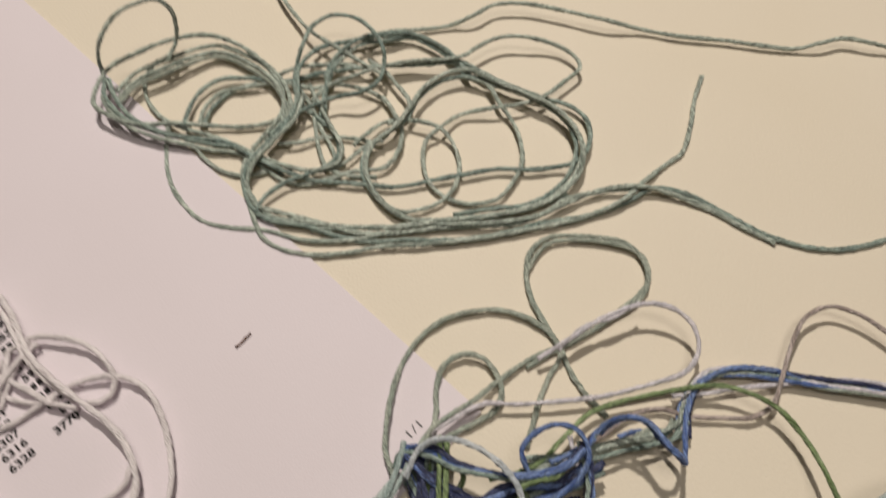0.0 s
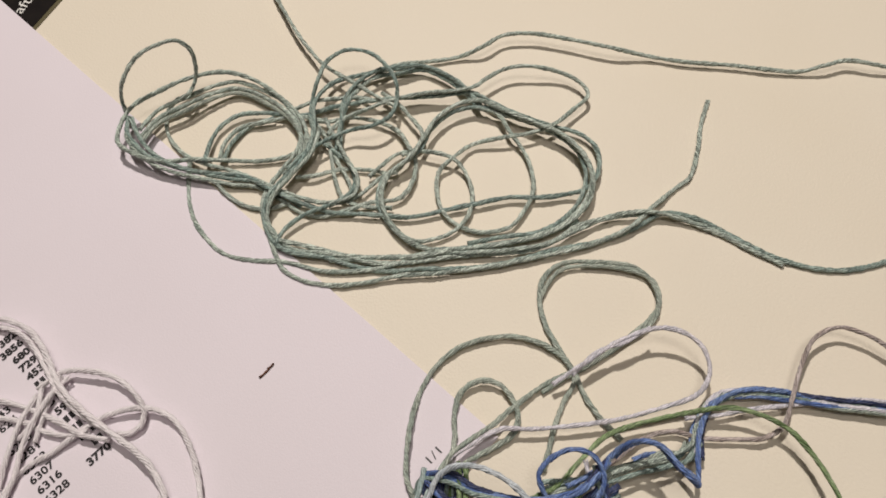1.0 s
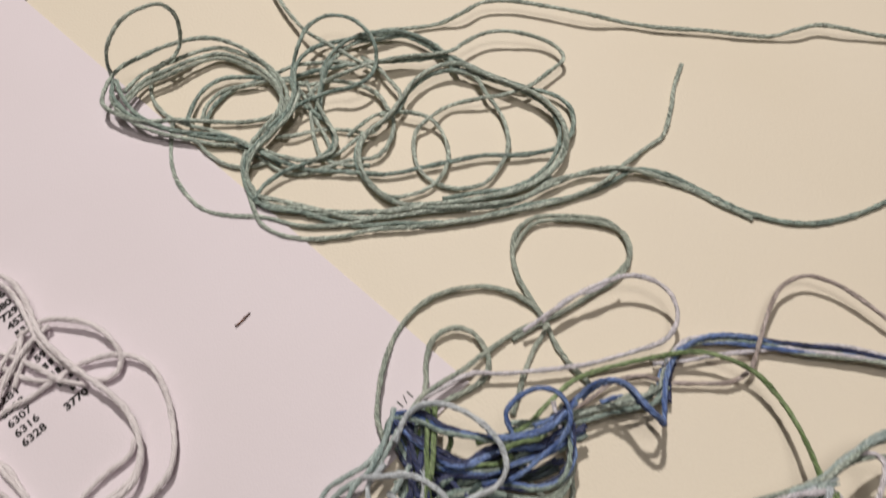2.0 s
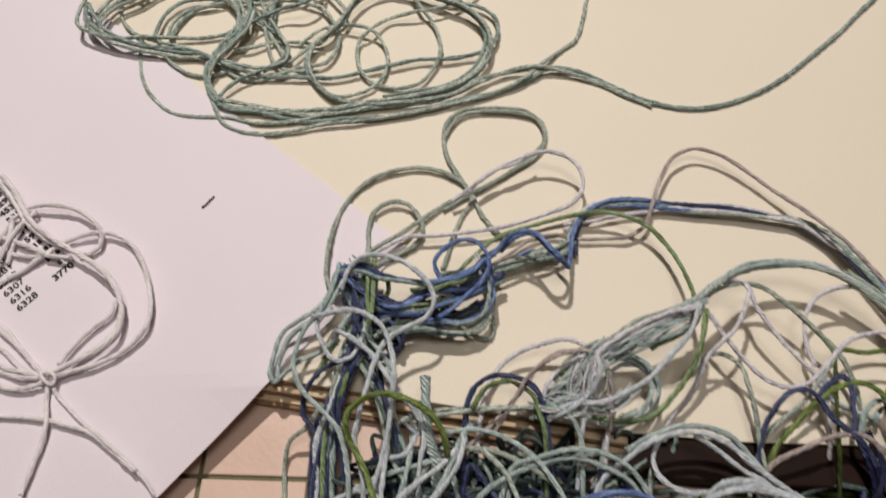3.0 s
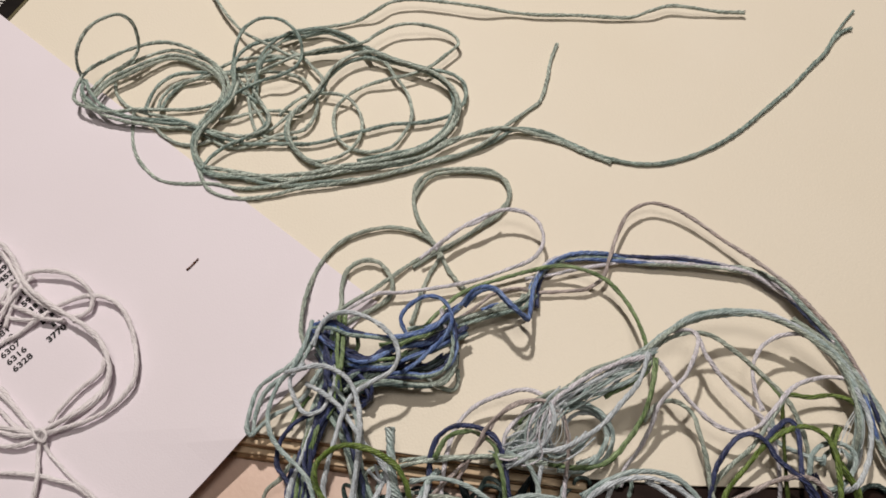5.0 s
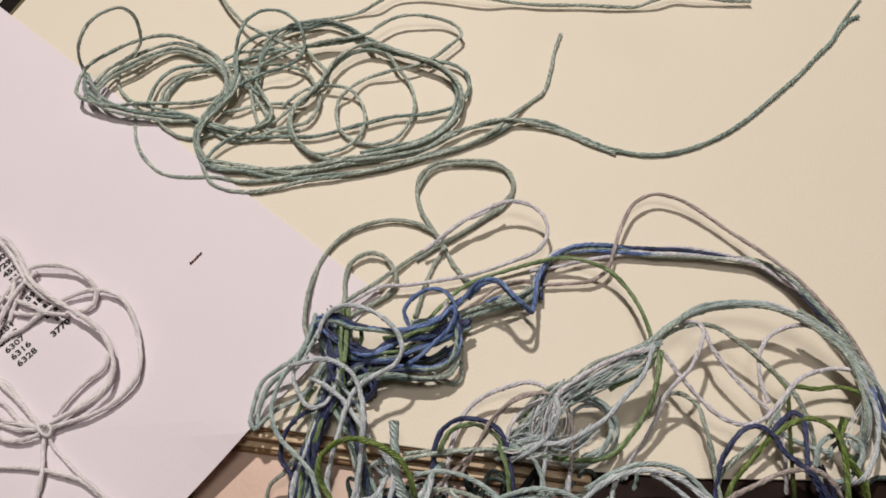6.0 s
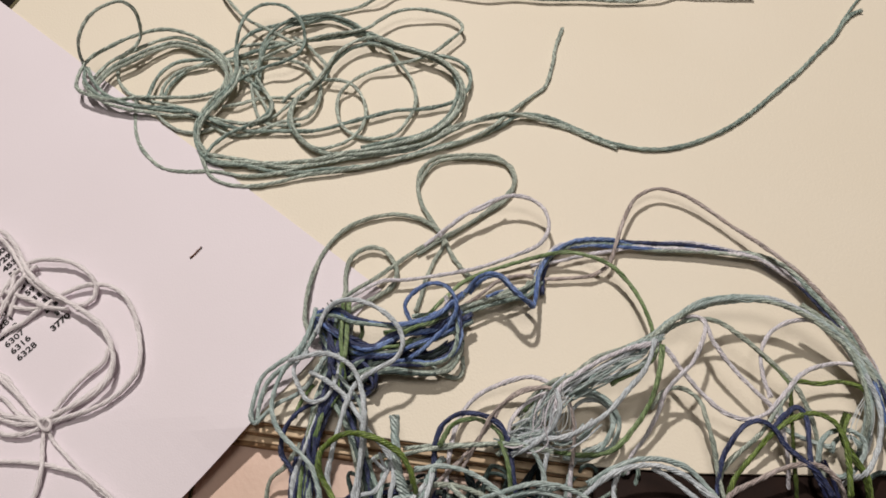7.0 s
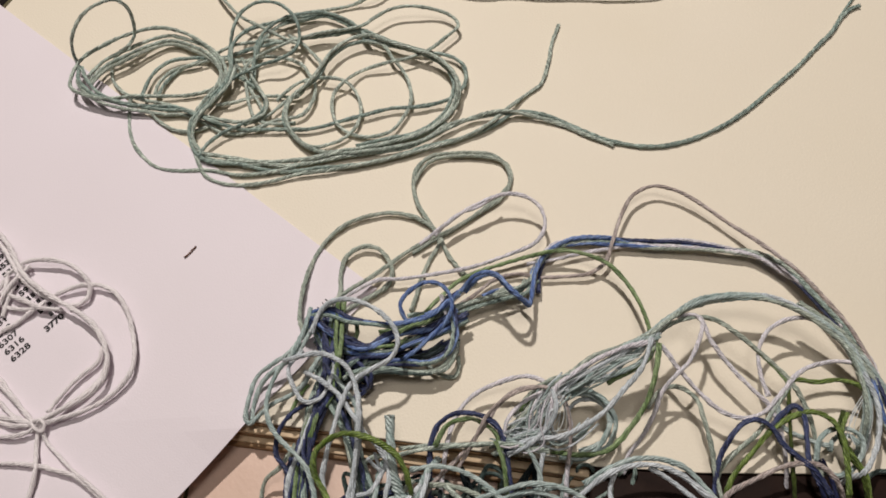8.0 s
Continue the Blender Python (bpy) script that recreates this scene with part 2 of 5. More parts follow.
    starts = np.cumsum([0] + [4] * len(quads) + [len(k) for k in caps])[:-1].astype(np.int32)
    me.polygons.foreach_set("loop_start", starts)
    me.update(calc_edges=True)
    me.polygons.foreach_set("use_smooth", [True] * count)
    uv = me.uv_layers.new(name="UVMap")
    u = run[(loops // SIDES) % n]
    k = loops % SIDES
    w = k / SIDES
    body = len(quads) * 4
    w[:body] += ((np.tile([0, 1, 1, 0], len(quads)) == 1) & (k[:body] == 0))
    w = w + 3.0 * (loops // (SIDES * n))
    uv.data.foreach_set("uv", np.stack([u, w], 1).astype(np.float32).ravel())
    me.validate()
    return me


def strand(thing, mat, radius, way, wobble=0.12, label=""):
    me = cord(way, radius, wobble)
    me.materials.append(mat)
    ob = new("strand", me)
    ob.parent = thing
    ob.matrix_parent_inverse = Matrix.Translation(-thing.location)
    return tagged(ob, label or mat.name.replace('_', ' ') + ' strand')


def bundle(thing, mats, radius, way, count, spread, label="", pinch=0):
    """Several strands that run together along one way, each a little apart and changing places. pinch: how many of the first places are drawn together."""
    p = np.array(way, float)
    for i in range(count):
        ph, tw = RNG.uniform(0, 6.28), RNG.uniform(0.25, 0.6)
        s = np.arange(len(p))
        off = np.stack([np.cos(ph + tw * s), np.sin(ph + tw * s) * 0.9, 0.6 * np.sin(ph * 1.7 + 0.7 * s)], 1)
        tight = np.where(s < pinch, 0.35, 1.0)[:, None]
        off *= spread * RNG.uniform(0.35, 1.0) * tight
        strand(thing, mats[i % len(mats)], radius * RNG.uniform(0.9, 1.1), p + off + RNG.normal(0, spread * 0.18, p.shape) * tight, 0.1, label)


# ---- the setting: table, room
TILE_TOP = -0.0075
table = empty("tiled_table", (0.06, -0.06, TILE_TOP), "table top of square pink-beige tiles with olive grout", "table")


def under(ob, thing):
    ob.parent = thing
    ob.matrix_parent_inverse = Matrix.Translation(-thing.location)
    return ob


under(part("grout_bed", box(-0.251, 0.270, -0.199, 0.193, TILE_TOP - 0.012, TILE_TOP - 0.0007), GROUT), table)
under(part("tabletop", box(-0.262, 0.281, -0.210, 0.204, TILE_TOP - 0.036, TILE_TOP - 0.012, 0.002), DARK_WOOD), table)
for lx in (-0.235, 0.255):
    for ly in (-0.185, 0.178):
        under(part("leg", box(lx - 0.02, lx + 0.02, ly - 0.02, ly + 0.02, -0.755, TILE_TOP - 0.036, 0.003), DARK_WOOD), table)

# the unseen room, added to close the place and bounce the light
ROOM = (-1.7, 1.9, -1.6, 1.9, -0.755, 1.75)
rx0, rx1, ry0, ry1, rz0, rz1 = ROOM
tagged(part("floor", box(rx0 - 0.1, rx1 + 0.1, ry0 - 0.1, ry1 + 0.1, rz0 - 0.1, rz0), FLOORING), "brown floor of the unseen room", "floor", kind="structure")
tagged(part("ceiling", box(rx0 - 0.1, rx1 + 0.1, ry0 - 0.1, ry1 + 0.1, rz1, rz1 + 0.1), PLASTER), "plain pale ceiling of the unseen room", "ceiling", kind="structure")
tagged(part("wall_west", box(rx0 - 0.1, rx0, ry0, ry1, rz0, rz1), PLASTER), "plain pale plaster wall of the unseen room", "wall", kind="structure")
tagged(part("wall_east", box(rx1, rx1 + 0.1, ry0, ry1, rz0, rz1), PLASTER), "plain pale plaster wall of the unseen room", "wall", kind="structure")
tagged(part("wall_north", box(rx0 - 0.1, rx1 + 0.1, ry1, ry1 + 0.1, rz0, rz1), PLASTER), "plain pale plaster wall of the unseen room", "wall", kind="structure")
tagged(part("wall_south", box(rx0 - 0.1, rx1 + 0.1, ry0 - 0.1, ry0, rz0, rz1), PLASTER), "plain pale plaster wall of the unseen room", "wall", kind="structure")

# ---- the stack of boards with the cream card on top
TURN = radians(-7.3)


def on_stack(x, y):
    """From the stack's own axes (millimetres from the front edge) to the plan."""
    c, s = math.cos(TURN), math.sin(TURN)
    return (0.0266 + (c * x - s * y) * 0.001, -0.0467 + (s * x + c * y) * 0.001)


def sheet(x0, x1, y0, y1, z0, z1, bevel=0.0, stop=None, bent=False):
    """A board of the stack; past stop its front edge draws back behind the rail. bent: the front edge sweeps back towards its far end."""
    out = [(x0, y0), (x1, y0), (x1, y1), (x0, y1)]
    if stop:
        out = [(x0, y0), (stop, y0), (stop, 0.6), (x1, 16), (x1, y1), (x0, y1)]
    if bent:
        out = [(x0, y0), (83.3, y0), (108, y0 + 1.75), (129, y0 + 4.4), (160, y0 + 8.5), (x1, y0 + 15), (x1, y1), (x0, y1)]
    return slab([on_stack(x, y) for x, y in out], z0 * 0.001, z1 * 0.001, bevel)


def rail_piece(depth, z0, z1, bevel):
    """The rail that follows the stack's swept front edge."""
    front = [(83.3, 0.2), (108, 1.95), (129, 4.6), (160, 8.7), (213, 15.0)]
    out = [(x, y - depth) for x, y in front] + front[::-1]
    return slab([on_stack(x, y) for x, y in out], z0 * 0.001, z1 * 0.001, bevel)


def flat_piece(name, bm, mat, label, category, group=''):
    ob = part(name, bm, mat)
    return tagged(ob, label, category, group)


flat_piece("cream_card", sheet(-150, 215, 0, 230, -0.7, 0, 0.0002, bent=True), CREAM, "large smooth cream card on a stack of boards", "card")
flat_piece("board", sheet(-150, 216, -0.5, 229, -2.2, -0.7, 0.0003, 83), BOARD, "thin brown board under the cream card", "board", "stacked boards")
flat_piece("board", sheet(-149, 214, -2.2, 228, -3.4, -2.2, 0.0003, 83), PALE_BOARD, "thin pale wooden board in the stack", "board", "stacked boards")
flat_piece("board", sheet(-148, 215, -2.6, 229, -4.7, -3.4, 0.0003, 83), BOARD, "thin brown board low in the stack", "board", "stacked boards")
flat_piece("board", sheet(-149, 216, -4.0, 228, -5.3, -4.7, 0.0002, 83), PALE_BOARD, "very thin pale board low in the stack", "board", "stacked boards")
flat_piece("board", sheet(-150, 214, -5.0, 230, -7.5, -5.3, 0.0004, 83), BOARD, "thick brown board at the bottom of the stack", "board", "stacked boards")
# dark rail stands in for the stack's brown front lying in shade
flat_piece("wooden_rail", rail_piece(9.5, -7.5, -0.8, 0.0006), DARK_WOOD, "dark brown rail in place of the stack's shaded front", "rail")

# low dark block added to darken the table beside the rail
block = slab([on_stack(x, y) for x, y in [(118, -8.2), (150, -5.2), (213, 3.0), (213, -44), (122, -48)]], -0.0075, -0.0045, 0.0005)
flat_piece("wooden_block", block, DARK_WOOD, "low dark block added against the rail", "block")

# ---- the printed paper
READ = radians(50.5)
CORNER = (0.0567, -0.0117)
E_READ = Vector((math.cos(READ), math.sin(READ)))
E_DOWN = Vector((math.sin(READ), -math.cos(READ)))
E_SIDE = Vector((math.cos(radians(-38.7)), math.sin(radians(-38.7))))


def paper_mesh():
    bm = bmesh.new()
    n, m, wide, high = 44, 52, 0.216, 0.279
    grid = []
    for j in range(m + 1):
        row = []
        for i in range(n + 1):
            inward = 0.0016 + high * j / m
            p = Vector(CORNER) - E_READ * (wide * i / n) - E_SIDE * inward
            z = 0.00055 + 0.00008 * math.sin(i * 0.5) * math.cos(j * 0.4)
            # past the boards the free edge droops a little
            free = max(0.0, -0.0467 - math.tan(-TURN) * (p.x - 0.0266) - p.y - 0.003)
            z -= 0.0027 * (1.0 - math.exp(-free / 0.011)) * math.exp(-inward / 0.02)
            row.append(bm.verts.new((p.x, p.y, z)))
        grid.append(row)
    for j in range(m):
        for i in range(n):
            bm.faces.new((grid[j][i], grid[j + 1][i], grid[j + 1][i + 1], grid[j][i + 1]))
    bmesh.ops.recalc_face_normals(bm, faces=bm.faces[:])
    up = sum(f.normal.z for f in bm.faces)
    if up < 0:
        bmesh.ops.reverse_faces(bm, faces=bm.faces[:])
    got = bmesh.ops.extrude_face_region(bm, geom=bm.faces[:])
    for v in got["geom"]:
        if isinstance(v, bmesh.types.BMVert):
            v.co.z += 0.00012
    bmesh.ops.recalc_face_normals(bm, faces=bm.faces[:])
    for f in bm.faces:
        f.smooth = False
    return bm


paper = tagged(part("printed_paper", paper_mesh(), WHITE), "white printed paper sheet overhanging the boards", "paper")


def lettering(text, at, width, mat, parent, name, z, angle=READ, bold=0.0, height=None):
    """A printed line whose last sign ends at the given place."""
    cu = bpy.data.curves.new(name, "FONT")
    cu.body, cu.size, cu.offset, cu.resolution_u = text, 0.003, bold, 3
    tmp = bpy.data.objects.new(name, cu)
    scene.collection.objects.link(tmp)
    bpy.context.view_layer.update()
    me = bpy.data.meshes.new_from_object(tmp.evaluated_get(bpy.context.evaluated_depsgraph_get()))
    bpy.data.objects.remove(tmp)
    xs = [v.co.x for v in me.vertices]
    k = width / (max(xs) - min(xs))
    ky = k if height is None else height / max(v.co.y for v in me.vertices)
    me.transform(Matrix.Translation((-max(xs), 0, 0)))
    me.transform(Matrix.Diagonal((k, ky, 1, 1)))
    me.transform(Matrix.Translation((at[0], at[1], z)) @ Matrix.Rotation(angle, 4, "Z"))
    me.materials.clear()
    me.materials.append(mat)
    ob = new(name, me)
    ob.parent = parent
    return ob


INK_Z = 0.00082
LINE = 0.00302


def column(texts, end, first, bold, digit):
    """Right-aligned numbers, a line each; end: where line 0 ends."""
    for i, text in enumerate(texts):
        if not text:
            continue
        p = Vector(end) + E_DOWN * (LINE * (first + i))
        lettering(text, p, digit * len(text), BLACK_INK, paper, "printed_number", INK_Z, bold=bold, height=0.0019)


def bar(end, line, digits):
    """A number that cannot be read: a short plain bar for each sign."""
    p = Vector(end) + E_DOWN * (LINE * line)
    nrm = -E_DOWN * 0.0017
    for k in range(digits):
        b = p - E_READ * (0.0015 * k)
        a = b - E_READ * 0.00105
        part("printed_bar", slab([tuple(a), tuple(b), tuple(b + nrm), tuple(a + nrm)], INK_Z - 0.00005, INK_Z), BLACK_INK, paper)


COL_A, COL_B = (-0.0511, -0.0003), (-0.0419, -0.0224)
column(["382", "3856", "680", "729", "453"], COL_A, -4, 0.00013, 0.00150)
column(["31", "59"], tuple(Vector(COL_A) - E_READ * 0.0015), 3, 0.00013, 0.00150)
column(["3770"], COL_A, 9, 0.00013, 0.00150)
for k, w in ((1, 3), (5, 3), (6, 3), (7, 3), (8, 2)):
    bar(COL_A, k, w)
column(["6280", "6281", "6303", "6307", "6316", "6328"], COL_B, -3, 0.00007, 0.00150)
column(["243", "624"], COL_B, -6, 0.00007, 0.00150)
lettering("1/1", (0.0434, -0.0147), 0.0034, BLACK_INK, paper, "printed_number", INK_Z, height=0.0019)

# the dark card that shows beside the paper's edge
CARD_TURN = radians(68)
E_CARD, E_ACROSS = Vector((math.cos(CARD_TURN), math.sin(CARD_TURN))), Vector((-math.sin(CARD_TURN), math.cos(CARD_TURN)))
CARD_AT = Vector((-0.0871, 0.1043)) - E_CARD * 0.03
card_out = [CARD_AT, CARD_AT + E_CARD * 0.09, CARD_AT + E_CARD * 0.09 + E_ACROSS * 0.06, CARD_AT + E_ACROSS * 0.06]
card = empty("dark_card", (CARD_AT.x, CARD_AT.y, 0.0), "black glossy card with white lettering under the paper", "card")
under(part("card_face", slab([tuple(p) for p in card_out], 0.00022, 0.00042), BLACK_CARD), card)
rim = [p - E_ACROSS * 0.0013 for p in card_out]
under(part("card_edge", slab([tuple(p) for p in rim], 0.0, 0.00022), OLIVE_EDGE, label="olive-brown edge of the card"), card)
under(lettering("afts", (-0.0899, 0.1164), 0.0078, WHITE_INK, None, "printed_word", 0.00045, angle=radians(72), height=0.0034), card)

# ---- lint on the paper
lint = empty("thread_snippet", (0.001, 0.002, 0.0008), "tiny brown snippet of thread lying on the paper", "lint")
for (ax, ay), (bx, by), r in (((0.4, -0.2), (3.0, 3.3), 0.21), ((0.2, 0.0), (1.7, 1.6), 0.17), ((1.8, 2.1), (3.2, 3.4), 0.15)):
    me = cord([(ax, ay, 1.0), ((ax + bx) / 2 + 0.12, (ay + by) / 2 - 0.12, 1.1), (bx, by, 1.05)], r, 0.05, 2.5)
    me.materials.append(FLECK)
    under(new("fibre", me), lint)

# ---- the threads
upper = empty("thread_skein", (0.03, 0.06, 0.0), "loosely coiled sage-teal cotton floss lying on the cream card", "embroidery thread")
strand(upper, TEAL, 0.62, [(-48.3, 70.9, 3.82), (-47.8, 72.3, 9), (-45.0, 74.1, 15), (-41.6, 78.2, 18), (-36.2, 80.4, 20), (-31.7, 83.2, 19), (-29.1, 83.1, 16), (-29.0, 82.0, 11), (-30.6, 80.6, 6), (-31.3, 75.8, 6.52), (-35.5, 75.3, 3.82), (-38.5, 73.5, 1.05), (-37.2, 67.3, 1.05), (-32.5, 61.3, 1.48), (-26.7, 57.4, 2.2), (-16.7, 54.6, 2.2), (-6.8, 51.1, 2.2), (3.4, 46.6, 3.36), (10.7, 45.5, 3.24), (17.1, 47.9, 3.51), (17.4, 52.2, 3.64), (13.8, 57.9, 3.64), (10.1, 63.9, 3.64), (6.1, 70.5, 3.64)])
strand(upper, TEAL, 0.68, [(2.4, 66.0, 3.64), (-0.3, 61.0, 2.2), (-8.5, 58.5, 1.48), (-17.5, 58.0, 2.02), (-25.7, 56.6, 4), (-33.9, 54.9, 5.44), (-41.9, 56.9, 5.44), (-47.3, 60.7, 5.44), (-46.2, 70.7, 6.16), (-39.5, 76.0, 6.88), (-32.6, 81.6, 5.8), (-23.8, 84.5, 5.08), (-15.4, 83.1, 3.64), (-6.5, 77.1, 3.64), (0.2, 69.8, 3.64), (2.8, 61.3, 3.64), (0.7, 54.1, 3.64), (-3.7, 48.5, 3.58), (-5.5, 42.7, 2.93), (1.4, 33.2, 1.6), (10.7, 31.8, 1.6), (22.8, 31.2, 1.6), (34.1, 31.5, 2.4), (43.2, 33.6, 2.4), (54.8, 36.0, 2.4), (64.7, 38.7, 2.48), (72.0, 43.5, 3.01), (75.7, 49.5, 3.64), (75.9, 57.1, 3.64), (71.7, 64.6, 3.64), (63.2, 69.7, 3.64), (54.1, 73.1, 3.64), (45.8, 75.5, 3.64)])
strand(upper, TEAL_DARK, 0.68, [(-45.4, 67.7, 6.16), (-42.2, 62.5, 5.44), (-36.1, 56.4, 5.62), (-29.4, 53.7, 4.72), (-21.4, 52.7, 3.46), (-12.6, 52.7, 2.2), (-4.0, 48.1, 3.53), (10.6, 43.5, 1.89), (17.7, 43.2, 1.87), (24.8, 42.7, 1.85), (31.8, 42.6, 1.84), (47.0, 47.0, 2.06), (55.6, 49.0, 2.17), (62.3, 49.1, 2.18), (70.0, 50.5, 2.2), (74.7, 51.5, 3.64), (77.9, 58.2, 2.2), (77.1, 64.6, 2.2), (72.9, 68.8, 2.2), (65.7, 70.9, 2.2), (57.7, 73.1, 3.64), (50.2, 77.2, 3.64), (44.5, 80.0, 3.64), (35.4, 78.8, 3.64), (25.3, 77.9, 3.64), (17.1, 76.7, 3.64), (7.5, 75.6, 2.2), (-1.4, 72.5, 2.2), (-11.0, 73.2, 2.2), (-17.9, 72.0, 2.38), (-22.2, 67.8, 2.38), (-23.7, 62.4, 2.74), (-23.4, 56.0, 3.82)])
strand(upper, TEAL, 0.66, [(-42.6, 64.7, 5.08), (-39.5, 71.4, 4.36), (-32.8, 75.9, 4.36), (-27.4, 80.4, 3.46), (-20.7, 83.6, 2.38), (-12.5, 80.8, 2.2), (-3.3, 73.2, 3.64), (0.5, 66.1, 3.64), (0.3, 60.4, 3.64), (-2.4, 54.7, 3.64), (-5.6, 49.9, 2.2), (-6.5, 44.2, 1.92), (-4.1, 37.8, 1.6), (-1.4, 32.1, 1.2), (1.1, 27.7, 0.96), (5.6, 24.9, 0.96), (13.5, 23.7, 0.96), (21.9, 24.6, 1.2), (30.2, 26.7, 1.6), (40.2, 27.8, 1.6), (50.1, 29.6, 1.6), (59.9, 32.1, 1.6), (69.7, 35.0, 1.6), (78.8, 38.4, 1.62), (85.4, 41.8, 2.82), (90.4, 47.4, 2.09), (96.3, 53.6, 0.8), (100.5, 57.4, 0.8), (102.6, 64.5, 0.8), (103.9, 72.8, 0.8), (106.8, 81.3, 0.8)])
strand(upper, TEAL, 0.66, [(-46.3, 67.3, 5.08), (-45.3, 62.0, 5.08), (-39.0, 55.6, 4.9), (-31.3, 52.7, 3.82), (-23.1, 51.4, 2.92), (-16.0, 50.6, 1.84), (-8.8, 50.3, 1.48), (-2.3, 47.0, 1.41), (3.2, 43.6, 1), (8.7, 42.5, 0.99), (15.8, 44.1, 1.92), (20.8, 46.4, 2.04), (28.5, 48.2, 2.13), (31.2, 53.7, 2.2), (30.9, 60.6, 2.2), (29.5, 62.2, 3.64), (26.2, 67.8, 2.2), (21.2, 71.0, 2.2), (13.6, 72.4, 2.2), (6.3, 70.8, 2.2), (-1.3, 72.2, 2.2), (-10.1, 70.3, 2.2), (-17.0, 68.7, 1.66), (-19.9, 63.6, 2.2), (-20.1, 57.9, 2.38)])
strand(upper, TEAL_DARK, 0.64, [(-7.9, 71.6, 2.2), (-14.9, 69.1, 1.05), (-18.5, 63.7, 1.48), (-19.3, 58.1, 2.02)])
strand(upper, TEAL, 0.66, [(-28.1, 58.4, 2.2), (-27.8, 51.9, 0.8), (-24.8, 42.2, 0.8), (-20.0, 35.6, 0.8), (-14.1, 31.2, 0.8), (-6.7, 29.7, 0.8), (2.2, 29.3, 0.96), (11.2, 27.4, 0.96), (20.6, 27.7, 1.2), (29.0, 29.6, 1.6), (36.3, 32.6, 1.6), (46.6, 33.3, 2.4), (56.5, 34.5, 2.4), (66.4, 37.0, 2.4), (72.9, 41.5, 2.79), (81.2, 44.4, 1.93), (90.4, 45.6, 2), (97.9, 46.0, 0.8), (104.4, 43.4, 0.8), (112.3, 37.9, 0.8), (120.4, 33.7, 0.8)])
strand(upper, TEAL, 0.64, [(-20.0, 51.0, 2.2), (-16.2, 47.3, 1.42), (-11.5, 44.8, 0.8), (-5.9, 44.0, 1), (0.2, 45.9, 1.23)])
strand(upper, TEAL_DARK, 0.7, [(46.0, 77.4, 2.6), (42.4, 82.0, 2.6), (36.2, 86.8, 2.6), (30.2, 89.0, 2.3), (24.2, 88.9, 2.4), (18.2, 87.3, 3.0), (12.8, 84.9, 3.8), (7.6, 82.2, 4.72), (4.7, 78.0, 5.62), (3.0, 73.8, 5.08), (4.2, 64.2, 5.08), (2.3, 56.2, 5.08), (-1.7, 50.4, 5.08), (-4.9, 45.2, 4.47), (-5.2, 40.0, 2.63), (0.2, 32.7, 2), (12.6, 30.5, 1.6), (18.7, 28.9, 0.96), (26.5, 27.9, 0.96), (34.9, 29.0, 0.96), (45.0, 29.5, 0.96), (56.5, 31.7, 0.96), (68.0, 35.6, 0.96), (77.9, 38.3, 0.96), (86.2, 42.1, 1.3), (92.9, 45.9, 2.01), (101.2, 45.1, 1.01), (109.2, 40.7, 0.8), (119.4, 35.2, 0.8), (129.5, 32.8, 0.8), (137.4, 33.5, 0.8), (147.2, 37.1, 0.8), (157.5, 43.6, 0.8), (168.5, 53.6, 0.8), (175.8, 60.6, 0.8), (184.4, 69.8, 0.8), (186.8, 72.2, 0.8), (190.6, 77.7, 0.8), (194.2, 81.5, 0.8), (197.6, 83.0, 0.8)])
strand(upper, TEAL_DARK, 0.42, [(184.3, 69.7, 0.94), (187.9, 73.8, 0.94), (191.7, 79.9, 0.94), (195.9, 85.7, 0.8), (199.7, 90.4, 0.8)])
strand(upper, TEAL, 0.66, [(6.1, 66.4, 5.08), (4.5, 58.4, 5.08), (0.4, 51.8, 5.08), (-3.2, 45.7, 4.56), (-4.3, 40.6, 2.69), (-1.6, 35.4, 2.4), (5.1, 33.9, 1.6), (14.1, 31.9, 1.6), (23.0, 29.8, 1.6), (32.3, 30.3, 1.6), (41.5, 32.0, 1.6), (51.5, 33.3, 1.6), (62.2, 35.3, 1.6), (71.3, 39.6, 2.58), (79.5, 44.2, 1.92), (87.9, 45.4, 3.23), (96.2, 44.9, 1.96), (106.0, 41.7, 0.8), (113.9, 37.0, 0.8)])
strand(upper, TEAL, 0.68, [(38.1, 33.1, 2.4), (30.7, 35.9, 2.4), (26.0, 40.9, 2.72), (23.7, 47.4, 3.45), (25.1, 53.9, 3.64), (29.9, 58.2, 5.08), (33.2, 64.5, 5.08), (36.1, 70.4, 5.08), (41.1, 75.1, 5.08), (46.8, 76.5, 5.08), (53.2, 73.3, 5.08), (61.6, 69.7, 5.08), (69.2, 65.8, 5.08), (74.5, 59.1, 5.08), (75.7, 52.5, 5.08), (73.8, 47.0, 3.4), (68.7, 41.3, 2.76), (61.4, 37.8, 2.4), (51.5, 35.1, 2.4), (39.8, 33.3, 2.4), (33.1, 31.8, 2), (22.8, 30.9, 1.5), (12.6, 30.0, 1.2)])
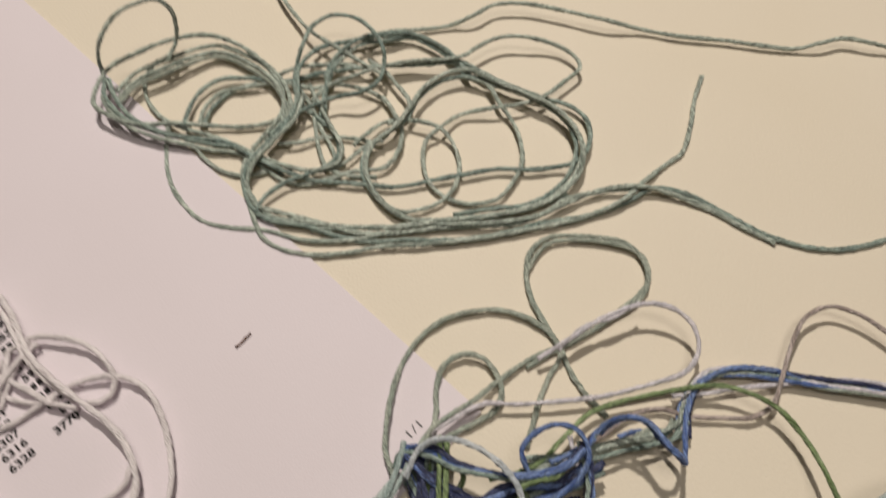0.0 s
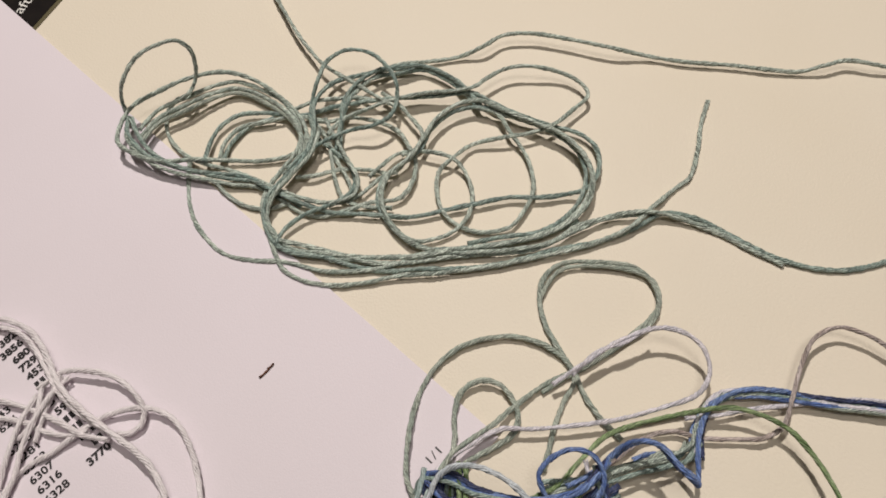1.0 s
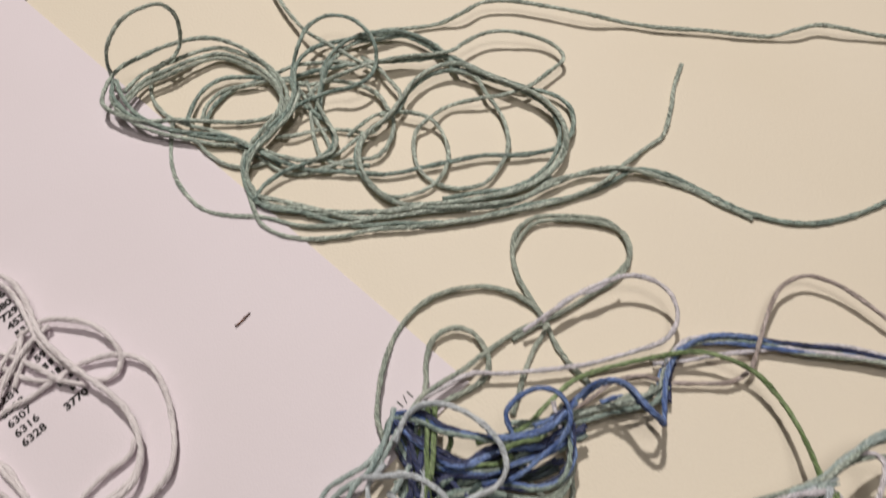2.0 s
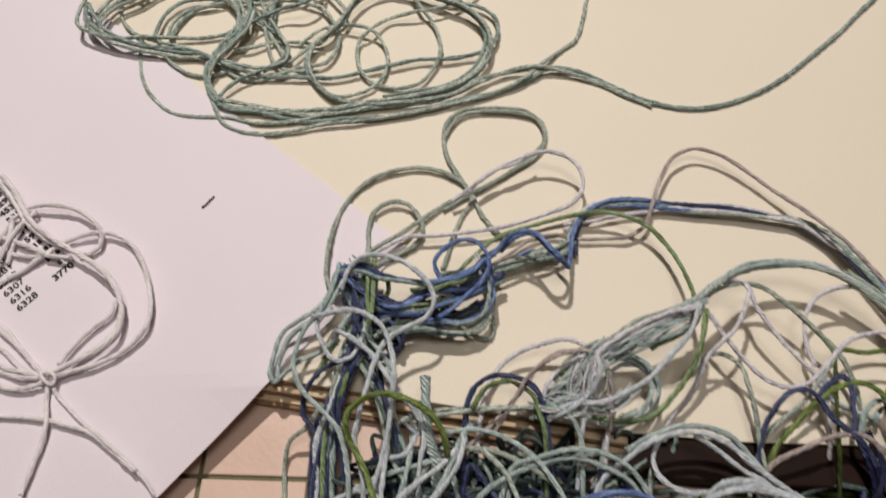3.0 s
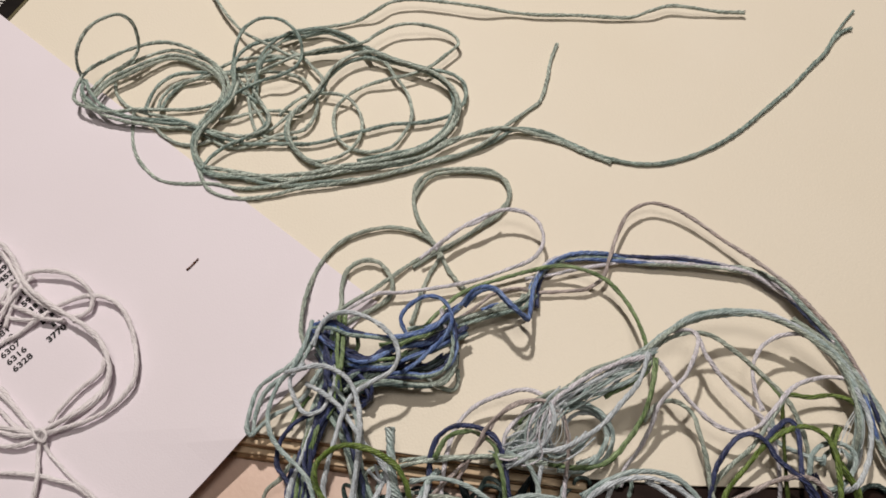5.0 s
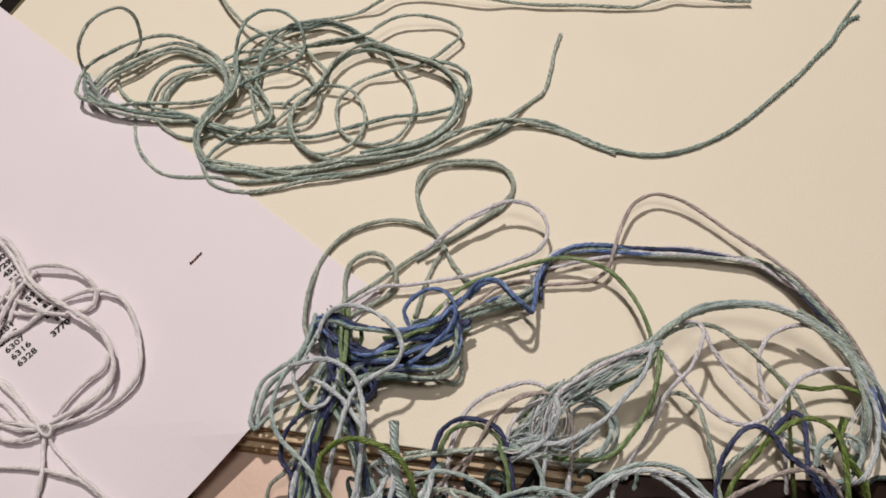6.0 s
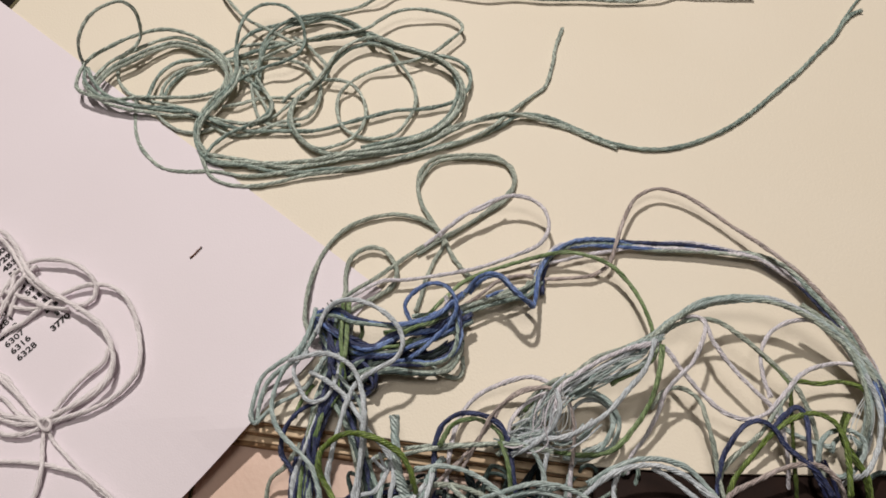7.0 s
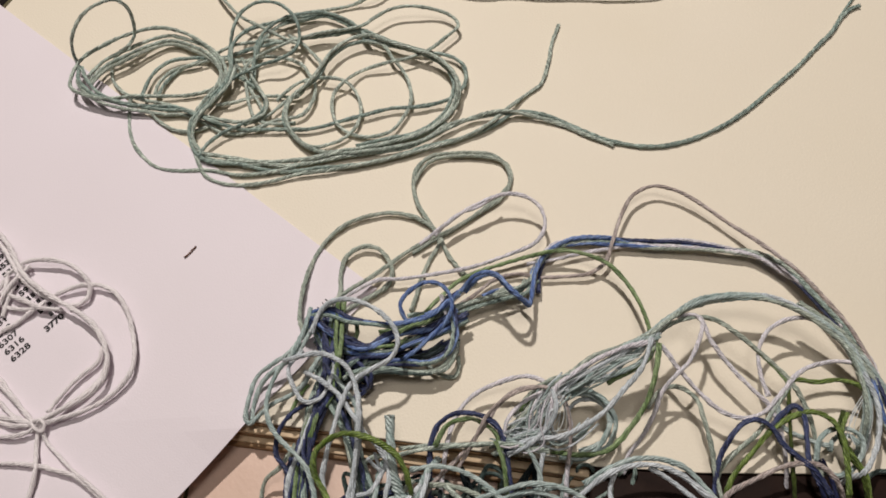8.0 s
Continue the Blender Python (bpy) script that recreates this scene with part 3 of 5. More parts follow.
strand(upper, TEAL_DARK, 0.66, [(72.8, 43.1, 1.73), (62.8, 38.9, 1.22), (52.9, 36.0, 1.2), (46.2, 35.0, 1.2), (40.4, 34.2, 1.4), (35.3, 34.3, 1.6), (27.7, 39.1, 1.66), (22.9, 46.3, 2.03), (23.4, 52.6, 2.2), (27.5, 56.6, 3.64), (32.2, 61.2, 3.64), (34.7, 68.0, 3.64), (38.9, 73.0, 3.64), (44.9, 75.3, 3.64), (54.1, 74.0, 3.64), (63.6, 69.5, 3.64), (71.7, 62.8, 3.64), (74.4, 56.1, 3.64), (73.7, 49.8, 3.64), (70.7, 45.2, 1.98), (63.7, 40.1, 1.71), (54.5, 38.1, 1.61), (46.2, 35.9, 1.6)])
strand(upper, TEAL, 0.62, [(48.1, 76.1, 3.28), (52.4, 72.7, 3.64), (55.0, 67.9, 3.64), (58.5, 63.3, 2.2), (60.8, 56.8, 2.2), (61.3, 50.7, 2.2), (59.1, 45.2, 1.98), (56.0, 40.9, 1.75), (49.2, 39.4, 1.23), (44.0, 40.9, 1.27), (39.6, 44.4, 1.93), (37.7, 50.0, 2.2), (37.9, 56.1, 2.2), (41.0, 59.3, 3.64), (45.6, 64.5, 2.2), (53.7, 66.3, 3.64), (60.7, 67.8, 3.64), (66.4, 70.4, 3.64), (71.5, 75.4, 3.64), (75.3, 80.0, 3.64), (73.8, 83.6, 3.64), (68.9, 87.1, 3.64), (60.7, 88.0, 5.08), (53.8, 87.4, 5.08), (48.4, 84.0, 5.08), (45.5, 81.3, 5.08), (40.2, 79.6, 5.08), (32.0, 78.6, 5.08), (24.0, 76.6, 5.08), (17.9, 73.4, 5.08), (10.6, 70.2, 3.64), (7.6, 65.7, 3.64)])
strand(upper, TEAL, 0.6, [(19.8, 54.0, 2.02), (22.9, 57.0, 2.92), (27.0, 61.2, 2.2), (34.5, 61.0, 3.64), (41.0, 59.3, 3.64), (44.5, 55.8, 2.2), (46.5, 49.2, 2.18), (45.6, 43.5, 1.89), (42.5, 39.4, 1.67), (37.6, 37.1, 1.6), (32.5, 36.4, 1.6), (28.0, 39.5, 1.68), (24.0, 45.0, 1.96)])
strand(upper, TEAL, 0.62, [(10.2, 45.4, 1.38), (17.1, 47.8, 2.11), (23.4, 54.1, 2.2), (27.2, 54.7, 3.64)])
strand(upper, TEAL_DARK, 0.62, [(-1.5, 33.3, 2.4), (-0.1, 37.1, 2.4), (4.2, 41.3, 2.77), (10.8, 44.7, 3.14), (15.7, 47.9, 3.51), (16.4, 52.7, 2.2), (13.8, 58.0, 2.2), (9.3, 61.7, 2.2), (5.0, 65.4, 2.2), (2.8, 69.7, 3.64), (2.4, 75.2, 5.08), (4.2, 79.5, 9), (5.8, 85.8, 9), (10.3, 89.6, 9), (16.0, 89.2, 9), (21.2, 85.1, 9), (24.9, 79.2, 9), (25.3, 75.8, 6), (24.2, 70.3, 6.52), (20.5, 67.2, 6.52), (13.5, 66.0, 5.08), (7.6, 62.4, 5.08), (2.8, 58.4, 5.08), (-0.9, 53.5, 5.08)])
strand(upper, TEAL, 0.62, [(-17.5, 120.8, 2.92), (-14.3, 114.0, 2.92), (-8.8, 104.5, 3.82), (-1.8, 94.6, 3.82), (4.2, 87.4, 4.72), (12.8, 82.1, 4.72), (19.5, 77.7, 4.72), (25.1, 74.4, 4.72)])
strand(upper, TEAL, 0.62, [(20.5, 79.4, 3.64), (24.6, 76.7, 3.64), (28.7, 72.3, 3.64), (32.6, 66.7, 3.64), (32.0, 64.0, 2.2), (27.6, 60.7, 2.2)])
strand(upper, TEAL_DARK, 0.66, [(10.0, 61.6, 2.2), (10.7, 69.7, 3.64), (10.7, 77.0, 3.64), (13.8, 81.5, 5.08), (18.1, 85.4, 5.08), (24.5, 87.3, 5.08), (30.6, 88.8, 3.64), (36.5, 86.4, 3.64), (42.8, 81.8, 3.64), (47.5, 76.1, 3.64)])
strand(upper, TEAL_DARK, 0.64, [(11.5, 59.2, 2.2), (10.8, 68.7, 2.2), (11.7, 75.8, 3.64), (14.2, 81.3, 3.64), (18.8, 85.0, 3.64), (24.8, 87.5, 2.2), (30.5, 88.4, 2.4), (36.6, 85.6, 2.4), (42.6, 81.0, 2.4), (46.8, 76.0, 2.4)])
strand(upper, TEAL, 0.6, [(2.4, 71.5, 2.2), (6.9, 65.9, 1.48), (10.8, 58.7, 1.48), (14.4, 52.9, 1.48), (16.5, 47.6, 1.03)])
strand(upper, TEAL, 0.62, [(0.5, 53.0, 2.2), (5.4, 53.6, 2.2), (12.1, 56.2, 1.48), (19.4, 56.3, 1.48), (25.8, 55.5, 1.48), (28.8, 57.8, 2.92), (30.7, 61.2, 2.92)])
strand(upper, TEAL, 0.6, [(-2.4, 74.0, 2.92), (3.1, 76.3, 3.64), (7.7, 77.2, 3.64), (15.0, 77.8, 3.64), (20.8, 76.9, 3.64), (25.1, 78.4, 2.92), (31.4, 79.6, 3.2), (36.6, 79.6, 3.8), (41.6, 80.6, 4.2)])
strand(upper, TEAL, 0.62, [(8.7, 61.7, 2.2), (11.1, 52.5, 2.2), (14.0, 47.2, 2.08), (19.2, 45.2, 1.98), (26.3, 44.9, 1.96)])
strand(upper, TEAL, 0.64, [(9.3, 74.3, 2.2), (13.6, 79.8, 3.64), (18.4, 85.5, 3.64), (23.1, 90.2, 2.2), (30.8, 92.0, 1.66), (40.8, 94.3, 1.66), (47.1, 96.0, 4), (52.4, 99.9, 4), (60.1, 100.7, 4), (69.4, 98.8, 4), (81.5, 95.8, 4), (92.2, 94.9, 1.66), (101.0, 93.3, 1.66), (114.1, 92.3, 1.66), (122.7, 91.2, 1.66), (131.3, 90.8, 1.66), (137.0, 91.7, 3.28), (142.9, 93.5, 3.28), (149.6, 92.3, 3.28), (154.0, 91.7, 2.56), (159.5, 90.9, 2.02), (166.0, 90.4, 1.84)])
strand(upper, TEAL, 0.66, [(-41.9, 62.4, 5.26), (-38.8, 69.0, 4.54), (-32.2, 73.6, 4.54), (-26.9, 78.0, 3.64), (-20.2, 81.1, 2.56), (-12.0, 78.3, 2.38), (-2.9, 70.9, 3.82), (1.0, 63.7, 3.82), (0.9, 58.3, 3.82), (-2.0, 52.5, 3.82)])
strand(upper, SAGE, 0.66, [(-41.2, 61.1, 4.9), (-38.0, 67.7, 4.18), (-31.5, 72.1, 4.18), (-26.1, 76.5, 3.28), (-19.5, 79.7, 2.2), (-11.2, 76.8, 2.02), (-2.2, 69.4, 3.46), (1.6, 62.4, 3.46), (1.5, 56.9, 3.46), (-1.3, 51.1, 3.46)])
strand(upper, TEAL_DARK, 0.66, [(-46.4, 68.7, 5.62), (-45.4, 63.5, 5.62), (-39.2, 57.0, 5.44), (-31.4, 54.1, 4.36), (-23.2, 52.8, 3.46), (-16.0, 52.0, 2.38), (-8.9, 51.7, 2.02), (-2.4, 48.4, 1.96), (3.1, 45.0, 1.45)])
loops = empty("thread_skein", (0.08, 0.0, 0.0), "blue, lilac and sage floss skein in a long loose bunch", "embroidery thread")
strand(loops, SAGE, 0.7, [(38.8, -25.9, 3), (36.6, -21.4, 3), (36.1, -13.7, 3), (37.3, -3.3, 1.2), (40.6, 4.1, 1.2), (45.3, 8.8, 1.5), (51.5, 11.6, 1.5), (57.8, 12.6, 1.5), (64.6, 10.9, 1.5), (69.5, 7.7, 1.2), (72.1, 4.3, 0.99), (74.1, -0.3, 0.9), (77.6, -5.6, 0.9), (81.9, -9.9, 0.9)])
strand(loops, SAGE, 0.66, [(65.0, -17.5, 1.0), (66.2, -13.0, 0.9), (67.1, -8.5, 0.9), (69.2, -2.3, 0.9), (71.7, 3.2, 0.99), (69.1, 8.6, 1.2), (65.7, 14.6, 1.2), (63.7, 21.6, 1.2), (64.4, 27.6, 1.2), (68.2, 31.3, 1.5), (77.4, 32.2, 1.5), (85.9, 31.1, 1.5), (90.1, 26.8, 1.5), (91.0, 21.1, 1.2), (88.8, 16.9, 0.99), (83.1, 12.4, 0.99), (74.7, 6.3, 1.2), (65.1, 1.5, 1.2), (57.8, -4.8, 2), (54.2, -8.7, 3.4), (49.7, -12.4, 4.5), (45.9, -15.8, 5), (43.9, -19.2, 5), (40.9, -22.9, 4), (37.8, -25.2, 3)])
strand(loops, SAGE, 0.6, [(64.5, -0.5, 0.99), (69.3, 2.9, 0.99), (77.0, 7.8, 0.99), (84.1, 13.4, 1.2), (89.4, 18.9, 1.2), (91.4, 23.0, 1.2), (90.4, 27.5, 1.5), (86.2, 30.1, 1.5), (77.4, 31.2, 1.5), (69.1, 29.9, 1.5), (65.5, 25.7, 1.4), (63.9, 20.9, 1.3), (65.3, 15.2, 1.2), (68.3, 9.6, 1.1)])
strand(loops, SAGE, 0.72, [(44.9, -17.1, 2.6), (45.7, -14.8, 2.4), (45.9, -11.5, 1.8), (45.5, -5.8, 1.7), (46.7, -1.3, 2), (50.3, 1.3, 2.3), (54.8, 0.9, 2.3), (58.1, -2.4, 2), (59.6, -7.1, 1.7), (58.1, -10.6, 1.4), (54.1, -13.6, 1.4), (49.2, -16.4, 1.4), (45.2, -19.6, 2.0), (42.0, -23.5, 3)])
strand(loops, LILAC, 0.6, [(66.9, 0.8, 3.6), (73.6, 5.2, 6), (81.2, 10.6, 6.8), (89.6, 13.7, 7.6), (95.0, 12.6, 7.6), (99.2, 9.1, 6.8), (100.1, 4.2, 6), (97.6, 0.1, 5.1), (90.2, -3.3, 4.2), (82.0, -6.0, 3.4), (71.5, -8.0, 3.4), (62.6, -9.2, 3.4), (56.0, -9.7, 3.6), (50.0, -13.3, 4), (45.4, -17.0, 4.6), (41.5, -21.5, 4.4)])
strand(loops, LILAC, 0.5, [(70.6, 2.6, 5.1), (76.6, 8.2, 6), (82.0, 9.9, 6.8), (88.0, 13.7, 6.8)])
strand(loops, LEAF, 0.62, [(123.7, -30.4, 12), (123.5, -24.6, 9), (122.2, -18.3, 7), (119.7, -12.1, 5.6), (115.8, -7.1, 5.6), (110.6, -4.3, 5.6), (104.1, -3.0, 5.6), (96.8, -3.9, 5), (89.4, -5.6, 4.3), (83.5, -7.5, 3.7), (77.6, -10.4, 3.7), (72.7, -15.6, 4.3), (68.1, -21.0, 5), (63.0, -24.1, 5.6), (58.0, -25.3, 5)])
strand(loops, TAUPE, 0.58, [(74.5, -18.5, 2.6), (81.2, -13.5, 1.5), (86.4, -9.4, 2), (92.3, -7.8, 2), (98.2, -8.9, 2), (105.5, -8.8, 2), (111.3, -8.2, 2.5), (115.5, -5.2, 3.3), (117.6, 0.6, 3.8), (119.9, 7.3, 4.2), (123.5, 13.9, 4.5), (128.9, 16.8, 4.5), (134.9, 15.3, 4.5), (141.8, 10.5, 4.2), (148.8, 3.7, 4.2), (154.7, -3.4, 6), (160.0, -10.2, 7.7), (164.8, -18.3, 8.8), (168.9, -26.3, 9.4), (172.2, -33.9, 8), (174.1, -42.1, 8)])
strand(loops, LILAC, 0.56, [(95.3, -4.7, 1.8), (102.0, -3.7, 1.9), (108.7, -2.0, 2), (117.7, -0.6, 2.2), (126.5, 0.9, 2.5), (135.2, 1.2, 2.7), (143.9, -0.8, 2.9), (152.5, -4.3, 3), (160.0, -9.0, 3), (165.3, -16.4, 3.5), (170.1, -25.2, 4.3)])
strand(loops, BLUE, 0.66, [(69.6, -21.7, 7), (75.2, -18.6, 7), (79.5, -14.6, 8), (82.8, -13.1, 12), (87.2, -14.2, 14.5), (90.5, -17.8, 14.5), (93.2, -20.1, 13.5), (94.8, -20.6, 11), (95.8, -19.6, 8), (96.3, -16.6, 6.4), (96.6, -13.2, 5.4), (97.5, -7.8, 4.5), (100.6, -2.3, 3.5), (106.6, 1.4, 3.5), (114.0, 2.1, 3.2), (122.0, 1.0, 2.4), (130.7, -0.4, 1.6)])
strand(loops, BLUE, 0.6, [(79.3, -14.9, 6), (82.7, -12.8, 9), (86.8, -13.3, 12), (90.3, -17.5, 13), (92.6, -18.8, 11.5), (94.4, -18.9, 8.5), (95.1, -18.0, 6), (93.4, -16.2, 4.6), (90.8, -14.1, 4), (87.2, -13.4, 3.4), (83.5, -14.8, 3)])
bundle(loops, [TEAL_DARK, LILAC, TEAL, NAVY, TEAL_DARK, TEAL, BLUE], 0.58, [(96.6, -13.5, 2.8), (98.2, -5.8, 2.3), (102.1, -0.3, 2.1), (108.9, 1.8, 2.1), (117.8, 1.2, 2.2), (126.4, 0.1, 2.3), (135.1, -0.6, 2.4), (143.8, -1.8, 2.5), (152.6, -3.5, 2.7), (158.9, -7.7, 3), (163.4, -12.7, 3.3), (167.4, -19.4, 3.8), (171.1, -26.6, 4.3), (172.1, -35.1, 7.5), (173.0, -42.7, 8), (173.9, -48.2, 6.5), (176.0, -53.6, 5), (180.4, -58.0, 3.4), (186.0, -62.6, 2.4), (193.0, -68.5, 2), (200.0, -76.0, 2)], 7, 1.1)
bundle(loops, [TEAL_DARK, TEAL, DEEP, SAGE, TEAL_DARK], 0.62, [(64.9, -22.6, 4), (73.6, -20.6, 4.6), (79.3, -18.2, 4.2), (85.0, -16.2, 3.8), (90.1, -14.7, 3.4), (94.4, -13.3, 3), (96.7, -10.2, 2.6)], 8, 1.7)
strand(loops, LILAC, 0.55, [(73.3, -16.0, 6.8), (74.3, -19.7, 6), (76.0, -22.9, 4.5), (77.2, -26.9, 3)])
bundle(loops, [BLUE, NAVY, BLUE, TEAL_DARK, BLUE], 0.6, [(39.8, -24.9, 6.4), (41.4, -22.1, 8), (46.1, -22.1, 9.6), (51.5, -24.0, 10.4), (57.3, -24.8, 10.4), (62.9, -25.0, 10.4), (67.8, -24.2, 10.4), (71.9, -22.1, 10.4), (75.4, -19.0, 10.4), (77.2, -15.9, 8)], 6, 1.15)
bundle(loops, [BLUE, NAVY, NAVY], 0.6, [(40.9, -21.3, 8), (43.7, -24.9, 8.8), (47.6, -27.6, 8.8), (51.9, -29.6, 8), (56.2, -30.4, 8), (60.3, -27.9, 8), (64.8, -26.2, 8), (69.7, -26.1, 8), (73.9, -24.0, 8), (77.3, -21.4, 7.2)], 5, 1.1)
bundle(loops, [NAVY, TEAL_DARK, BLUE, DEEP], 0.6, [(41.3, -21.4, 4.8), (45.0, -27.3, 5.6), (49.8, -30.0, 6.4), (55.6, -30.7, 6.4), (61.3, -30.8, 6.4), (65.5, -29.3, 6.7), (70.4, -27.6, 6.7), (74.5, -25.2, 6.4), (80.0, -21.8, 5.6)], 5, 1.1)
# the darkest strands here stand for shade inside the blue heap
bundle(loops, [NAVY, DEEP, NAVY, SHADE_FILL, TEAL_DARK, NAVY], 0.62, [(41.2, -22.7, 4), (45.7, -30.1, 4), (51.0, -32.8, 4), (56.8, -31.5, 4.5), (62.4, -28.8, 4.8), (67.3, -27.5, 4.8)], 6, 1.7)
strand(loops, BLUE, 0.62, [(66.1, -25.1, 8), (64.7, -23.1, 9.6), (63.9, -20.5, 10.9), (65.9, -17.7, 12), (69.9, -15.7, 13.1), (73.8, -16.2, 13.1), (76.1, -18.6, 12), (76.7, -21.6, 10.9), (75.1, -24.8, 9.6), (71.6, -28.0, 8.3), (67.8, -31.2, 7.2), (64.6, -33.1, 6.4)])
bundle(loops, [BLUE, NAVY, TEAL_DARK, NAVY], 0.6, [(75.6, -18.2, 9.6), (76.9, -22.9, 8.8), (77.5, -27.5, 8), (76.1, -30.9, 7.2), (73.0, -33.1, 6.4), (69.1, -33.9, 5.6), (64.8, -33.2, 5.1), (59.1, -33.9, 4.8)], 4, 0.9)
bundle(loops, [SAGE, TEAL_DARK, TEAL, DEEP], 0.6, [(50.9, -37.8, 6.4), (55.2, -35.9, 5.8), (60.7, -35.2, 5.1), (65.6, -35.6, 4.8), (70.8, -35.6, 4.8), (74.6, -34.4, 4.8), (76.8, -31.5, 5.1), (77.3, -28.1, 5.8)], 4, 1.0)
strand(loops, TEAL, 0.55, [(66.5, -28.5, 4), (71.5, -34.5, 2), (74.3, -35.8, 1.4), (76.8, -35.9, 1.2), (77.8, -33.8, 1.4), (77.5, -30.7, 2.2)])
strand(loops, LEAF, 0.6, [(63.8, -27.4, 10.2), (67.2, -25.9, 10.6), (70.7, -25.0, 10.6), (72.6, -22.5, 9.6)])
strand(loops, LEAF, 0.58, [(53.7, -31.2, 7.4), (58.0, -30.7, 8), (62.2, -30.2, 8), (65.5, -27.9, 7.4)])
strand(loops, LEAF, 0.62, [(47.4, -18.3, 9), (48.0, -23.1, 10), (48.3, -28.0, 10.5), (48.8, -32.3, 10), (49.2, -35.5, 9), (49.7, -38.8, 8)])
bundle(loops, [NAVY, DEEP, SHADE_FILL], 0.6, [(42.7, -27.8, 3.2), (47.3, -33.2, 3.2), (53.2, -34.4, 3.2), (58.8, -32.5, 3.2), (63.8, -31.3, 3.8), (70.2, -30.6, 3.8), (74.4, -28.2, 4.5)], 5, 1.6)
strand(loops, LEAF, 0.6, [(52.2, -23.0, 8), (52.5, -26.2, 7.2), (52.1, -28.5, 6.4)])
bundle(loops, [BLUE, NAVY, BLUE], 0.6, [(47.0, -25.3, 7), (49.9, -28.8, 7.5), (54.1, -30.9, 8), (57.9, -29.6, 8), (62.7, -27.1, 8), (68.3, -25.9, 8), (73.1, -24.3, 7), (77.2, -21.6, 6)], 3, 0.8)
bundle(loops, [SHADE_FILL, DEEP, NAVY], 0.62, [(42.9, -26.2, 3), (48.6, -31.6, 3), (53.7, -32.8, 3), (58.8, -32.4, 3.2), (63.0, -31.0, 3.2), (67.2, -29.5, 3.2)], 6, 2.0)
bundle(loops, [NAVY, TEAL_DARK], 0.6, [(50.1, -34.4, 6), (54.9, -32.1, 6), (60.6, -31.6, 6), (65.4, -29.3, 6), (70.2, -26.6, 6), (75.7, -22.7, 5)], 3, 1.2)
left_tangle = empty("thread_tangle", (0.045, -0.04, 0.0), "tangled silver, navy and green floss hanging over the board edge", "embroidery thread")
strand(left_tangle, SEA, 0.66, [(40.5, -21.5, 7.2), (38.9, -26.9, 7.2), (35.9, -31.5, 7.2), (31.6, -34.2, 6.3), (27.7, -36.9, 4.5), (26.3, -42.5, 3.6), (25.9, -46.5, 2.7), (27.0, -48.1, 2.7), (29.4, -45.8, 2.7), (32.4, -43.4, 3.6), (36.8, -41.6, 4.5), (40.2, -39.4, 6.3), (42.4, -36.0, 8.1), (44.7, -31.2, 8.1)])
strand(left_tangle, SEA, 0.66, [(42.9, -21.9, 8.1), (40.3, -28.1, 8.1), (37.4, -33.0, 8.1), (33.2, -35.6, 7.2), (29.7, -38.4, 5.4), (27.8, -43.1, 3.6), (27.5, -47.5, 2.7)])
strand(left_tangle, SEA, 0.66, [(40.7, -19.9, 9), (39.4, -27.0, 9), (37.2, -33.0, 9), (34.2, -36.4, 8.1), (32.3, -41.2, 7.2), (32.2, -45.7, 7.2), (34.3, -50.8, 8.1), (37.7, -54.6, 9), (41.5, -57.7, 9), (44.5, -60.8, 9), (46.4, -65.7, 8.1), (47.6, -71.7, 7.2), (47.8, -79.5, 3.2), (48.1, -87.2, -0.8)])
strand(left_tangle, SILVER, 0.68, [(35.9, -35.3, 11), (40.9, -35.4, 14), (45.3, -35.1, 15), (49.8, -36.7, 16), (53.2, -39.1, 15), (55.3, -43.6, 14), (56.4, -49.1, 14), (56.2, -55.1, 12), (55.6, -61.0, 9.9), (54.5, -66.9, 8.1), (52.5, -73.7, 5.4), (51.5, -81.5, 1.4)])
strand(left_tangle, SILVER, 0.68, [(41.5, -27.0, 9), (44.0, -21.7, 11), (48.0, -20.1, 13), (53.4, -20.8, 14), (59.3, -23.8, 14), (63.1, -27.9, 14), (64.4, -32.3, 14), (62.7, -35.5, 13), (57.6, -38.1, 12), (53.7, -41.2, 12), (51.8, -45.7, 12), (50.4, -50.8, 11), (48.9, -57.1, 9.9), (48.1, -63.1, 8.1), (50.1, -69.2, 7.2), (50.9, -77.0, 3.2), (51.6, -84.7, -0.8)])
strand(left_tangle, SILVER, 0.66, [(41.3, -37.5, 9.9), (46.3, -40.4, 11), (50.8, -44.0, 11), (54.2, -48.4, 11), (57.4, -52.5, 9.9), (61.1, -56.1, 9), (63.3, -61.1, 8.1), (62.6, -66.5, 7.2), (62.1, -74.4, 3.2), (61.5, -82.2, -0.8)])
strand(left_tangle, SILVER, 0.62, [(39.9, -31.5, 9), (37.2, -36.4, 9.9), (39.1, -41.8, 9), (42.0, -44.9, 9), (45.6, -43.9, 9), (47.3, -40.4, 9), (48.3, -36.8, 9), (47.8, -32.3, 9)])
strand(left_tangle, SEA, 0.6, [(48.4, -38.2, 9), (51.6, -41.8, 9), (54.7, -46.0, 9), (55.0, -51.2, 8.1), (56.5, -57.4, 6.3)])
strand(left_tangle, MOSS, 0.78, [(68.5, -69.3, 0), (68.5, -67.0, 5), (68.3, -64.6, 10), (66.9, -60.7, 13), (64.3, -57.8, 14), (59.2, -55.4, 15), (53.9, -54.4, 15), (49.9, -55.5, 14), (46.7, -58.0, 12), (46.5, -61.6, 11), (48.8, -65.5, 10), (51.9, -71.0, 9.8), (54.4, -79.1, 9), (55.3, -86.6, 5)])
